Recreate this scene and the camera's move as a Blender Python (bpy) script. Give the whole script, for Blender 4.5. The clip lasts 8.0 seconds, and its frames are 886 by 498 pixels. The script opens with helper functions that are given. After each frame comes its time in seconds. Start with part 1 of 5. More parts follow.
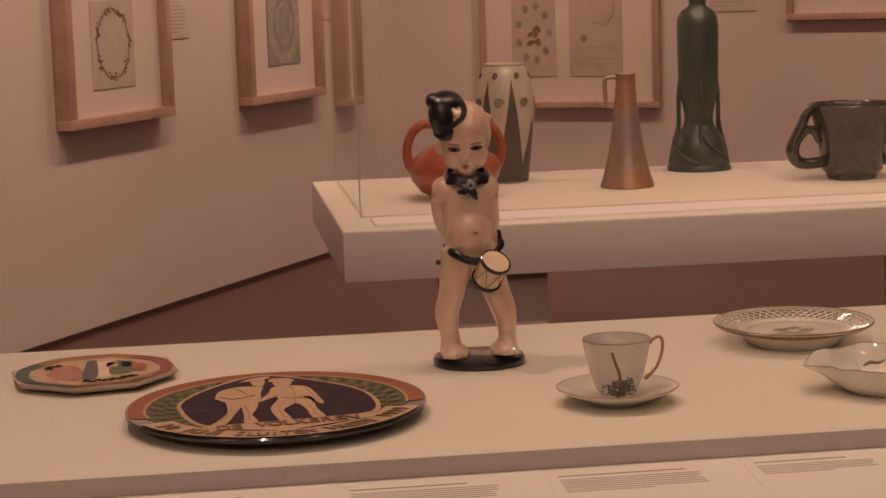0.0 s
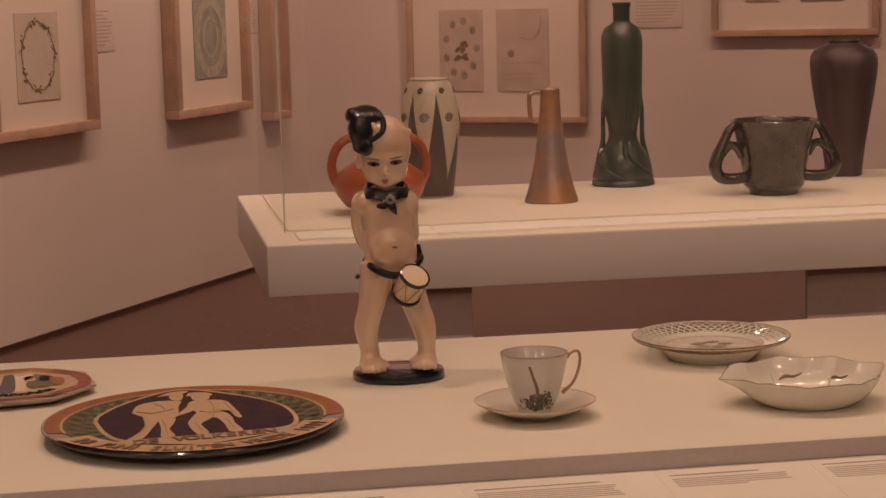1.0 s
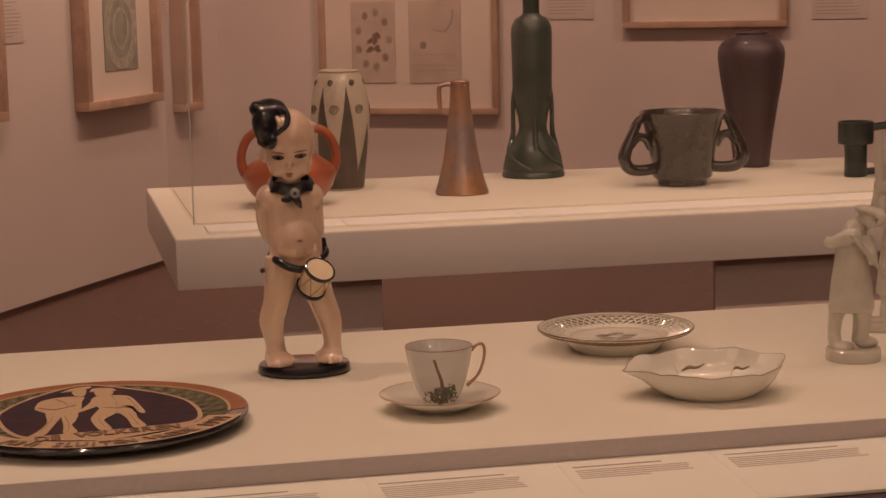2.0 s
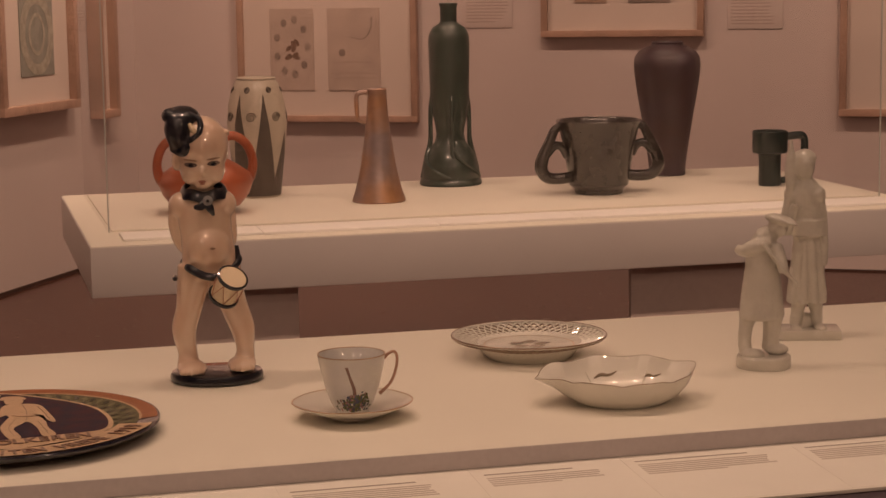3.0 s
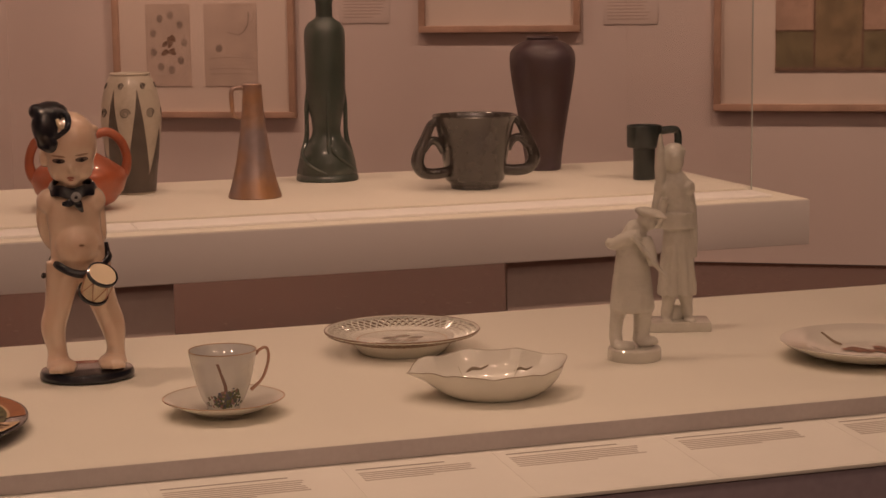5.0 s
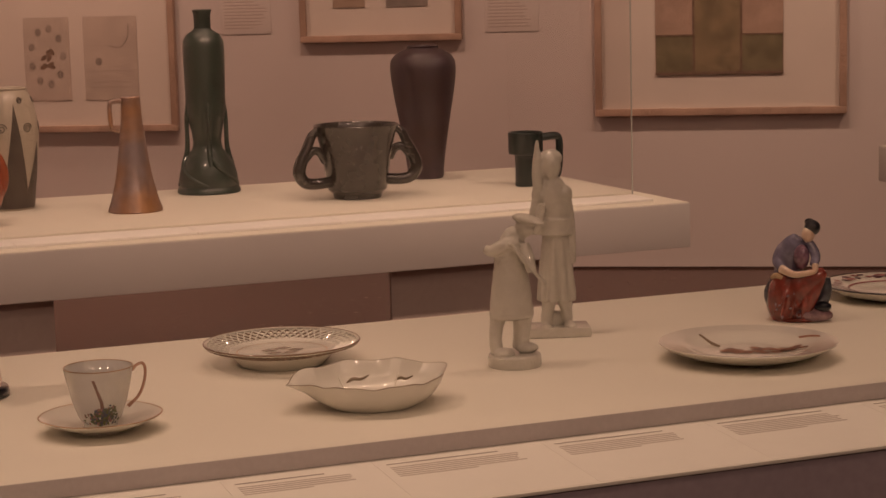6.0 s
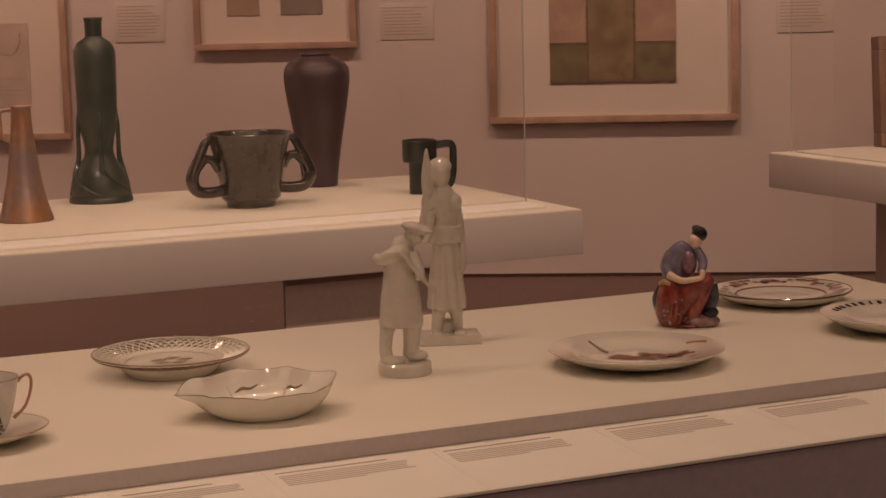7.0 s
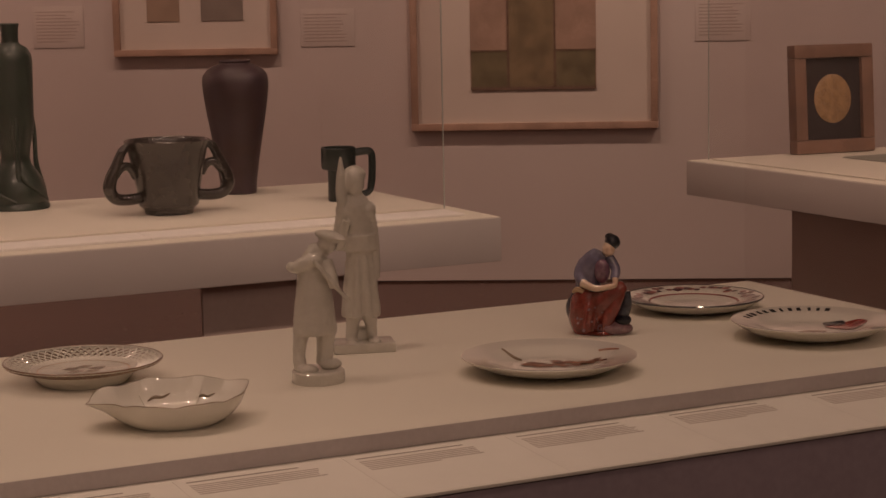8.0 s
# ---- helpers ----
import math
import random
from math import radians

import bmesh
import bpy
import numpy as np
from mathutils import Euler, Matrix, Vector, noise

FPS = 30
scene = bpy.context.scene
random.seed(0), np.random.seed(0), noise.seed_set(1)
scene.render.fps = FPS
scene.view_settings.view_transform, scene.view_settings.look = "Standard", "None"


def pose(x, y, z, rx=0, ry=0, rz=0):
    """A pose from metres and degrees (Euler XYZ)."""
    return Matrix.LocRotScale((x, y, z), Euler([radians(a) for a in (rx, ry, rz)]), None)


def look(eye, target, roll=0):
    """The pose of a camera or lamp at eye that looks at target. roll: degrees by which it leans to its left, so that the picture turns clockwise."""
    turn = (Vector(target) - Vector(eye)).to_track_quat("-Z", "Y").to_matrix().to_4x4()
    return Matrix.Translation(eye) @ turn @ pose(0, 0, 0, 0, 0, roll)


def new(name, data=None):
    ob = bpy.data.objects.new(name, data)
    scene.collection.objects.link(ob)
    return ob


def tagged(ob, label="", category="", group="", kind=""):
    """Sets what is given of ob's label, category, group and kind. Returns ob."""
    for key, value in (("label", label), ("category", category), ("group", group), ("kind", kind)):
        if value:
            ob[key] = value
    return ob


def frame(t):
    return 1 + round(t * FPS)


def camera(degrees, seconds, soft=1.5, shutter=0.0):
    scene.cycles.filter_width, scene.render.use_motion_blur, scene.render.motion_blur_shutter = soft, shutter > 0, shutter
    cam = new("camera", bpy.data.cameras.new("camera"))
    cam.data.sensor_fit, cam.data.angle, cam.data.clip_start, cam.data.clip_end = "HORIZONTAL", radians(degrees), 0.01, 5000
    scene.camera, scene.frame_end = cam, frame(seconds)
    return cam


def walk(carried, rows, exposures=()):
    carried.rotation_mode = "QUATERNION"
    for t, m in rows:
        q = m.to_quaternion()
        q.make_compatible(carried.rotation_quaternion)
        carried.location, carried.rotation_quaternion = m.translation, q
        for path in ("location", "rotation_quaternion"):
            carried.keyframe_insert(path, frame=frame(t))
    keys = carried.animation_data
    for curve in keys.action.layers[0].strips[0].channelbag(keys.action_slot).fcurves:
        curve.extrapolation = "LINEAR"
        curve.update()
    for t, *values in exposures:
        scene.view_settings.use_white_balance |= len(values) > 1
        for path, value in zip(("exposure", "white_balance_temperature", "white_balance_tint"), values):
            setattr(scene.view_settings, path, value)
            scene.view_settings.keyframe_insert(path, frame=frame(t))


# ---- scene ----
from mathutils.bvhtree import BVHTree

cam = camera(26.0, 8.0)
PATH = [
    (0, (0.333, -0.547, 1.416), (0.583, 1.416, 1.128), -1.8),
    (0.5, (0.34, -0.55, 1.417), (0.617, 1.411, 1.138), -1.5),
    (1, (0.345, -0.554, 1.416), (0.668, 1.4, 1.141), -1.4),
    (1.5, (0.351, -0.555, 1.418), (0.716, 1.39, 1.132), -1.4),
    (3, (0.366, -0.561, 1.419), (0.856, 1.358, 1.139), -0.9),
    (3.5, (0.364, -0.56, 1.418), (0.886, 1.35, 1.134), -0.8),
    (4, (0.364, -0.561, 1.417), (0.927, 1.335, 1.12), -0.9),
    (5.5, (0.387, -0.566, 1.418), (1.036, 1.305, 1.139), -1.0),
    (6, (0.393, -0.563, 1.417), (1.11, 1.282, 1.138), -1.5),
    (6.5, (0.396, -0.57, 1.419), (1.167, 1.255, 1.144), -1.6),
    (7, (0.403, -0.571, 1.418), (1.218, 1.235, 1.144), -1.4),
    (7.5, (0.408, -0.576, 1.42), (1.255, 1.215, 1.1485), -1.0),
    (8, (0.412, -0.583, 1.421), (1.299, 1.189, 1.152), -1.1),
]
walk(cam, [(t, look(eye, target, roll)) for t, eye, target, roll in PATH], [(0.0, -0.50, 6500, 10), (4.0, -0.52, 6500, 10), (5.5, -0.62, 6500, 10), (7.0, -0.61, 6500, 10), (7.5, -0.58, 6400, 10), (8.0, -1.05, 6120, 10)])

# ---- plan: the gallery's walls run at 31 degrees to the display cases ----
CORNER = Vector((1.317, 9.649, 0.0))
ROOM = pose(CORNER.x, CORNER.y, 0, 0, 0, -31)      # x along the back wall, -y along the side wall
ROOM_W, ROOM_D, ROOM_H = 12.0, 14.5, 3.6
DECK = 0.92                                        # display surface of the near case
TRAY = 0.845                                       # display surface of the far cases

# ---- light: a closed gallery lit by ceiling spots ----
world = bpy.data.worlds.new("gallery_world")
world.use_nodes = True
world.node_tree.nodes["Background"].inputs["Color"].default_value = (1.0, 0.78, 0.62, 1)
world.node_tree.nodes["Background"].inputs["Strength"].default_value = 0.05
scene.world = world
WARM = (1.0, 0.645, 0.452)


def spot(eye, target, watts, cone=70, size=0.05, colour=WARM):
    data = bpy.data.lights.new("ceiling_spot", "SPOT")
    data.energy, data.spot_size, data.spot_blend, data.shadow_soft_size = watts, radians(cone), 0.7, size
    data.color = colour
    ob = new("ceiling_spot", data)
    ob.matrix_world = look(eye, target)
    return ob


# over the near case, from behind it and from the aisle before it
for x, w in ((-0.2, 90), (0.8, 51), (1.6, 46), (2.4, 40)):
    spot((x, 1.95, 3.45), (x, 1.68, DECK), w, 85, 0.06)
for x, w in ((-0.2, 34), (0.7, 18), (1.5, 18), (2.5, 16)):
    spot((x, 0.0, 3.45), (x + 0.1, 1.6, DECK), w, 70, 0.06)
# over the aisle, aimed at the far cases
for x, w in ((0.5, 88), (1.4, 80), (2.3, 84), (3.4, 100)):
    spot((x, 2.5, 3.45), (x + 0.15, 4.0, 0.78), w, 75, 0.04)
for x, y, w in ((1.0, 4.55, 66), (2.2, 4.55, 66), (4.7, 4.2, 60)):
    spot((x, y, 3.45), (x, 4.3, TRAY), w, 75, 0.07)
# washing the walls
for a, w in ((0.9, 100), (2.6, 132), (4.3, 132), (6.2, 140)):
    spot(ROOM @ Vector((a, -1.7, 3.45)), ROOM @ Vector((a, 0.0, 1.1)), w, 100, 0.08)
for b, w in ((-5.6, 120), (-4.4, 150), (-3.2, 98), (-1.9, 100), (-0.7, 100)):
    spot(ROOM @ Vector((1.5, b, 3.45)), ROOM @ Vector((0.0, b, 0.9)), w, 105, 0.08)
# fill spots added to brighten case fronts, blocks and the wall behind the visitor
spot((2.4, -2.2, 3.45), (2.0, 1.1, 0.5), 40, 75, 0.08)
spot((3.1, 0.9, 3.45), (4.2, 3.6, 0.5), 85, 45, 0.06)
spot((2.7, 3.0, 3.45), (4.2, 3.9, 0.35), 110, 50, 0.06)
for x in (-0.6, 1.6, 3.6):
    spot((x, -2.8, 3.45), (x + 0.9, 4.6, 0.1), 75, 42, 0.08)
for a in (2.5, 6.0, 9.5):
    spot(ROOM @ Vector((a, -ROOM_D + 1.8, 3.45)), ROOM @ Vector((a, -ROOM_D, 0.9)), 170, 105, 0.1)
for x, y in ((-2.5, -1.5), (4.5, -1.0), (5.5, 3.0)):
    spot((x, y, 3.45), (x + 0.3, y + 1.5, 0.0), 90, 110, 0.1)


# ---- materials ----
def mat(name, colour, rough=0.6, var=0.08, scale=6.0, fine=60.0, bump=0.0, metal=0.0, coat=0.0, tint=None, spec=0.5, crisp=0.12, ior=1.8):
    """A painted, glazed or stained surface with broad and fine variation and a slight relief."""
    m = bpy.data.materials.new(name)
    m.use_nodes = True
    nt = m.node_tree
    b = nt.nodes["Principled BSDF"]
    tc = nt.nodes.new("ShaderNodeTexCoord")
    n1, n2 = nt.nodes.new("ShaderNodeTexNoise"), nt.nodes.new("ShaderNodeTexNoise")
    n1.inputs["Scale"].default_value, n2.inputs["Scale"].default_value = scale, fine
    n1.inputs["Detail"].default_value, n2.inputs["Detail"].default_value = 4, 3
    for n in (n1, n2):
        nt.links.new(tc.outputs["Object"], n.inputs["Vector"])
    other = tint or tuple(c * (1 - 2.2 * var) for c in colour)
    r1 = nt.nodes.new("ShaderNodeValToRGB")
    r1.color_ramp.elements[0].position, r1.color_ramp.elements[1].position = 0.35, 0.65
    r1.color_ramp.elements[0].color, r1.color_ramp.elements[1].color = (*other, 1), (*colour, 1)
    nt.links.new(n1.outputs["Fac"], r1.inputs["Fac"])
    mix = nt.nodes.new("ShaderNodeMix")
    mix.data_type, mix.blend_type = "RGBA", "OVERLAY"
    mix.inputs["Factor"].default_value = min(1.0, 3.0 * var)
    nt.links.new(r1.outputs["Color"], mix.inputs["A"])
    nt.links.new(n2.outputs["Fac"], mix.inputs["B"])
    nt.links.new(mix.outputs["Result"], b.inputs["Base Color"])
    rr = nt.nodes.new("ShaderNodeMapRange")
    rr.inputs["To Min"].default_value, rr.inputs["To Max"].default_value = max(0.02, rough * 0.85), min(1.0, rough * 1.15)
    nt.links.new(n2.outputs["Fac"], rr.inputs["Value"])
    nt.links.new(rr.outputs["Result"], b.inputs["Roughness"])
    b.inputs["Metallic"].default_value = metal
    b.inputs["Coat Weight"].default_value = coat
    b.inputs["Coat Roughness"].default_value = crisp
    b.inputs["Coat IOR"].default_value = ior
    b.inputs["Specular IOR Level"].default_value = spec
    if bump:
        bp = nt.nodes.new("ShaderNodeBump")
        bp.inputs["Strength"].default_value, bp.inputs["Distance"].default_value = bump, 0.002
        nt.links.new(n2.outputs["Fac"], bp.inputs["Height"])
        nt.links.new(bp.outputs["Normal"], b.inputs["Normal"])
    return m


def glass_mat():
    m = bpy.data.materials.new("vitrine_glass")
    m.use_nodes = True
    nt = m.node_tree
    nt.nodes.remove(nt.nodes["Principled BSDF"])
    out = nt.nodes["Material Output"]
    tr, gl, mx, fr = (nt.nodes.new(k) for k in ("ShaderNodeBsdfTransparent", "ShaderNodeBsdfGlossy", "ShaderNodeMixShader", "ShaderNodeLayerWeight"))
    tr.inputs["Color"].default_value = (0.992, 0.985, 0.984, 1)
    gl.inputs["Roughness"].default_value = 0.02
    fr.inputs["Blend"].default_value = 0.5
    pw, ml = nt.nodes.new("ShaderNodeMath"), nt.nodes.new("ShaderNodeMath")
    pw.operation, ml.operation = "POWER", "MULTIPLY_ADD"
    pw.inputs[1].default_value, ml.inputs[1].default_value, ml.inputs[2].default_value = 4.0, 0.12, 0.015
    nt.links.new(fr.outputs["Facing"], pw.inputs[0])
    nt.links.new(pw.outputs[0], ml.inputs[0])
    nt.links.new(ml.outputs[0], mx.inputs["Fac"])
    nt.links.new(tr.outputs[0], mx.inputs[1])
    nt.links.new(gl.outputs[0], mx.inputs[2])
    nt.links.new(mx.outputs[0], out.inputs["Surface"])
    return m


WALL = mat("gallery_wall_paint", (0.67, 0.585, 0.56), 0.85, 0.03, 1.2, 180, 0.12)
CEIL = mat("ceiling_paint", (0.72, 0.70, 0.68), 0.9, 0.03, 1.0, 120, 0.05)
FLOOR = mat("polished_floor", (0.080, 0.033, 0.023), 0.26, 0.04, 0.8, 25, 0.02, spec=0.3)
BASE = mat("dark_skirting", (0.06, 0.03, 0.022), 0.5, 0.1, 3, 60)
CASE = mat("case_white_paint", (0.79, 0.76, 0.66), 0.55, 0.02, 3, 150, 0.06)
# Duller than the case white: tray bodies take this tone, tray tops the white.
CASE_SIDE = mat("case_side_tone", (0.66, 0.62, 0.60), 0.6, 0.03, 2, 150, 0.06)
PLINTH = mat("case_plinth_paint", (0.38, 0.32, 0.37), 0.6, 0.05, 2, 90, 0.05)
CARD = mat("label_card", (0.80, 0.77, 0.70), 0.7, 0.02, 8, 200)
INK = mat("label_ink", (0.55, 0.49, 0.44), 0.8, 0.03)
INK_BOLD = mat("bold_label_ink", (0.36, 0.31, 0.27), 0.8, 0.03)
WALL_CARD = mat("wall_label_card", (0.66, 0.58, 0.55), 0.8, 0.02, 8, 150)
WALL_INK = mat("faint_wall_ink", (0.50, 0.41, 0.37), 0.8, 0.03)
WHITE_CARD = mat("white_card", (0.88, 0.86, 0.82), 0.6, 0.02, 8, 150)
GLASS = glass_mat()
GLASS_EDGE = mat("glass_edge", (0.46, 0.47, 0.44), 0.2, 0.03)
FRAME = mat("maple_frame", (0.51, 0.34, 0.26), 0.45, 0.10, 8, 90, 0.1)
MOUNT = mat("picture_mount", (0.69, 0.60, 0.54), 0.85, 0.02, 6, 200, 0.05)


# ---- mesh helpers ----
def part(name, bm, material, parent=None, label="", smooth=True, at=None):
    """One mesh object from a bmesh, under a thing or a part; material may be a list."""
    me = bpy.data.meshes.new(name)
    bmesh.ops.recalc_face_normals(bm, faces=bm.faces)
    if smooth:
        for f in bm.faces:
            f.smooth = True
        for e in bm.edges:
            if len(e.link_faces) == 2 and e.calc_face_angle(0) > radians(38):
                e.smooth = False
    bm.to_mesh(me)
    bm.free()
    for m in material if isinstance(material, (list, tuple)) else [material]:
        me.materials.append(m)
    ob = new(name, me)
    if parent:
        ob.parent = parent
    if at is not None:
        ob.matrix_basis = at
    if label:
        ob["label"] = label
    return ob


def thing(name, m, label, category, group="", kind=""):
    ob = new(name)
    ob.empty_display_size = 0.05
    ob.matrix_basis = m
    return tagged(ob, label, category, group, kind)


def box(bm, x0, x1, y0, y1, z0, z1, bevel=0.0, mi=0, m=None):
    """A box, with softened edges where bevel is given."""
    r = bmesh.ops.create_cube(bm, size=1.0)
    vs = r["verts"]
    for v in vs:
        v.co = Vector((x0 + (v.co.x + 0.5) * (x1 - x0), y0 + (v.co.y + 0.5) * (y1 - y0), z0 + (v.co.z + 0.5) * (z1 - z0)))
    if m is not None:
        bmesh.ops.transform(bm, matrix=m, verts=vs)
    fs = {f for v in vs for f in v.link_faces}
    for f in fs:
        f.material_index = mi
    if bevel:
        es = list({e for v in vs for e in v.link_edges})
        r = bmesh.ops.bevel(bm, geom=es, offset=bevel, segments=2, affect="EDGES", profile=0.6)
        for f in r["faces"]:
            f.material_index = mi
    return bm


def lathe(bm, profile, seg=64, centre=(0, 0, 0), mi=0, shape=None, m=None):
    """Turns (radius, height) pairs round a vertical axis. shape(angle, radius, height) may bend the ring to (x, y, z)."""
    rings = []
    for r, z in profile:
        if r <= 1e-6:
            rings.append([bm.verts.new(Vector(centre) + Vector((0, 0, z)))])
            continue
        ring = []
        for i in range(seg):
            a = 2 * math.pi * i / seg
            p = Vector(shape(a, r, z)) if shape else Vector((r * math.cos(a), r * math.sin(a), z))
            ring.append(bm.verts.new(Vector(centre) + p))
        rings.append(ring)
    made = []
    for a, b in zip(rings, rings[1:]):
        for i in range(seg):
            j = (i + 1) % seg
            if len(a) == 1 and len(b) == 1:
                continue
            if len(a) == 1:
                made.append(bm.faces.new((a[0], b[i], b[j])))
            elif len(b) == 1:
                made.append(bm.faces.new((a[i], b[0], a[j])))
            else:
                made.append(bm.faces.new((a[i], b[i], b[j], a[j])))
    for f in made:
        f.material_index = mi
    if m is not None:
        bmesh.ops.transform(bm, matrix=m, verts=[v for r in rings for v in r])
    return bm


def ball(bm, c, r, mi=0, turn=(0, 0, 0), seg=20):
    rr = (r, r, r) if isinstance(r, (int, float)) else r
    m = Matrix.LocRotScale(c, Euler([radians(a) for a in turn]), rr)
    res = bmesh.ops.create_uvsphere(bm, u_segments=seg, v_segments=seg * 2 // 3, radius=1.0, matrix=m)
    for f in {f for v in res["verts"] for f in v.link_faces}:
        f.material_index = mi
    return bm


def curve_points(pts, n=8):
    """Points along a smooth line through pts, each (x, y, z, radius)."""
    p = [np.array([float(c) for c in q]) for q in pts]
    p = [2 * p[0] - p[1]] + p + [2 * p[-1] - p[-2]]
    out = []
    for i in range(1, len(p) - 2):
        for k in range(n):
            t = k / n
            a, b, c, d = p[i - 1:i + 3]
            out.append(0.5 * (2 * b + (c - a) * t + (2 * a - 5 * b + 4 * c - d) * t * t + (3 * b - a - 3 * c + d) * t ** 3))
    out.append(p[-2])
    return out


def tube(bm, pts, seg=12, mi=0, n=8, flat=1.0, closed=False):
    """A round bar along a smooth line through (x, y, z, radius) points."""
    q = curve_points(pts, n)
    rings, side = [], None
    for i, p in enumerate(q):
        d = Vector((q[min(i + 1, len(q) - 1)] - q[max(i - 1, 0)])[:3].tolist())
        d.normalize()
        if side is None:
            side = d.orthogonal().normalized() if abs(d.y) > 0.9 else d.cross(Vector((0, 1, 0))).normalized()
        side = (side - d * side.dot(d)).normalized()
        up = d.cross(side)
        rings.append([bm.verts.new(Vector(p[:3].tolist()) + float(max(p[3], 1e-5)) * (side * math.cos(a) + flat * up * math.sin(a)))
                      for a in (2 * math.pi * k / seg for k in range(seg))])
    fs = []
    for a, b in zip(rings, rings[1:]):
        fs += [bm.faces.new((a[k], a[(k + 1) % seg], b[(k + 1) % seg], b[k])) for k in range(seg)]
    fs += [bm.faces.new(rings[0][::-1]), bm.faces.new(rings[-1])]
    for f in fs:
        f.material_index = mi
    return bm


def fuse(bm, voxel=0.003, rounds=4):
    """Melts overlapping solids into one skin, as modelled clay."""
    me = bpy.data.meshes.new("clay")
    bm.to_mesh(me)
    bm.free()
    ob = new("clay", me)
    rm = ob.modifiers.new("remesh", "REMESH")
    rm.mode, rm.voxel_size = "VOXEL", voxel
    sm = ob.modifiers.new("smooth", "SMOOTH")
    sm.factor, sm.iterations = 0.5, rounds
    dg = bpy.context.evaluated_depsgraph_get()
    done = bpy.data.meshes.new_from_object(ob.evaluated_get(dg), depsgraph=dg)
    bpy.data.objects.remove(ob)
    out = bmesh.new()
    out.from_mesh(done)
    bpy.data.meshes.remove(done)
    return out


def modelled(bm, depth=0.0008, scale=90.0):
    """Slight unevenness of hand-modelled porcelain."""
    bm.normal_update()
    for v, n in [(v, v.normal.copy()) for v in bm.verts]:
        v.co += n * depth * (noise.noise(v.co * scale) + 0.6 * noise.noise(v.co * scale * 2.3))
    return bm


def letters(text, size, depth=0.0003):
    """The built-in font's glyph as a bmesh, its width's middle at the origin."""
    cu = bpy.data.curves.new("glyph", "FONT")
    cu.body, cu.size, cu.extrude, cu.align_x, cu.resolution_u, cu.offset = text, size, depth, "CENTER", 2, size * 0.03
    ob = new("glyph", cu)
    dg = bpy.context.evaluated_depsgraph_get()
    me = bpy.data.meshes.new_from_object(ob.evaluated_get(dg), depsgraph=dg)
    bpy.data.objects.remove(ob)
    bm = bmesh.new()
    bm.from_mesh(me)
    bpy.data.meshes.remove(me)
    return bm


def add(bm, other, m, mi=0):
    """Adds a copy of another bmesh at the pose m."""
    for f in other.faces:
        f.material_index = mi
    other.transform(m)
    me = bpy.data.meshes.new("tmp")
    other.to_mesh(me)
    other.free()
    bm.from_mesh(me)
    bpy.data.meshes.remove(me)
    return bm


def slab(bm, outline, z0, z1, mi=0, lift=None):
    """A flat plate from an outline of (x, y); lift(x, y) adds height."""
    f = lift or (lambda x, y: 0.0)
    top = [bm.verts.new((x, y, z1 + f(x, y))) for x, y in outline]
    low = [bm.verts.new((x, y, z0 + f(x, y))) for x, y in outline]
    fs = [bm.faces.new(top), bm.faces.new(low[::-1])]
    n = len(outline)
    fs += [bm.faces.new((low[i], low[(i + 1) % n], top[(i + 1) % n], top[i])) for i in range(n)]
    for g in fs:
        g.material_index = mi
    return bm


# ---- the gallery ----
def setting(name, bm, material, label, category, at=None, smooth=False):
    return tagged(part(name, bm, material, None, "", smooth, at), label, category, "", "structure")


setting("floor", box(bmesh.new(), -0.3, ROOM_W + 0.3, -ROOM_D - 0.3, 0.3, -0.2, 0), FLOOR, "polished dark red-brown gallery floor", "floor", ROOM)
setting("ceiling", box(bmesh.new(), -0.3, ROOM_W + 0.3, -ROOM_D - 0.3, 0.3, ROOM_H, ROOM_H + 0.2), CEIL, "plain painted gallery ceiling", "ceiling", ROOM)
setting("wall_back", box(bmesh.new(), 0, ROOM_W + 0.3, 0, 0.3, 0, ROOM_H), WALL, "pale mauve painted gallery wall hung with framed works", "wall", ROOM)
setting("wall_side", box(bmesh.new(), -0.3, 0, -ROOM_D - 0.3, 0.3, 0, ROOM_H), WALL, "pale mauve painted gallery wall hung with framed works", "wall", ROOM)
setting("wall_front", box(bmesh.new(), 0, ROOM_W + 0.3, -ROOM_D - 0.3, -ROOM_D, 0, ROOM_H), WALL, "plain painted gallery wall", "wall", ROOM)
setting("wall_far_side", box(bmesh.new(), ROOM_W, ROOM_W + 0.3, -ROOM_D, 0, 0, ROOM_H), WALL, "plain painted gallery wall", "wall", ROOM)
bm = bmesh.new()
box(bm, 0.0, ROOM_W, -0.012, 0.0, 0.0, 0.009)
setting("baseboard", bm, BASE, "thin dark skirting along the gallery wall", "baseboard", ROOM)
bm = bmesh.new()
box(bm, 0.0, 0.012, -ROOM_D, -0.014, 0.0, 0.018)
setting("baseboard", bm, BASE, "thin dark skirting along the gallery wall", "baseboard", ROOM)


# ---- framed works and wall labels ----
def framed(m, w, h, label, face=0.032, deep=0.045):
    """A picture frame hung on a wall, its back at y = 0, its foot at z = 0; the caller fills the mount."""
    f = thing("framed_picture", m, label, "picture", "framed works on the walls")
    for n, (x0, x1, z0, z1) in enumerate(((0, w, 0, face), (0, w, h - face, h), (0, face, face, h - face), (w - face, w, face, h - face))):
        part("frame_rail" if n < 2 else "frame_stile", box(bmesh.new(), x0, x1, -deep, 0, z0, z1, 0.004), FRAME, f)
    part("mount", box(bmesh.new(), face, w - face, -deep * 0.45, -0.004, face, h - face), MOUNT, f, "cream card mount")
    return f


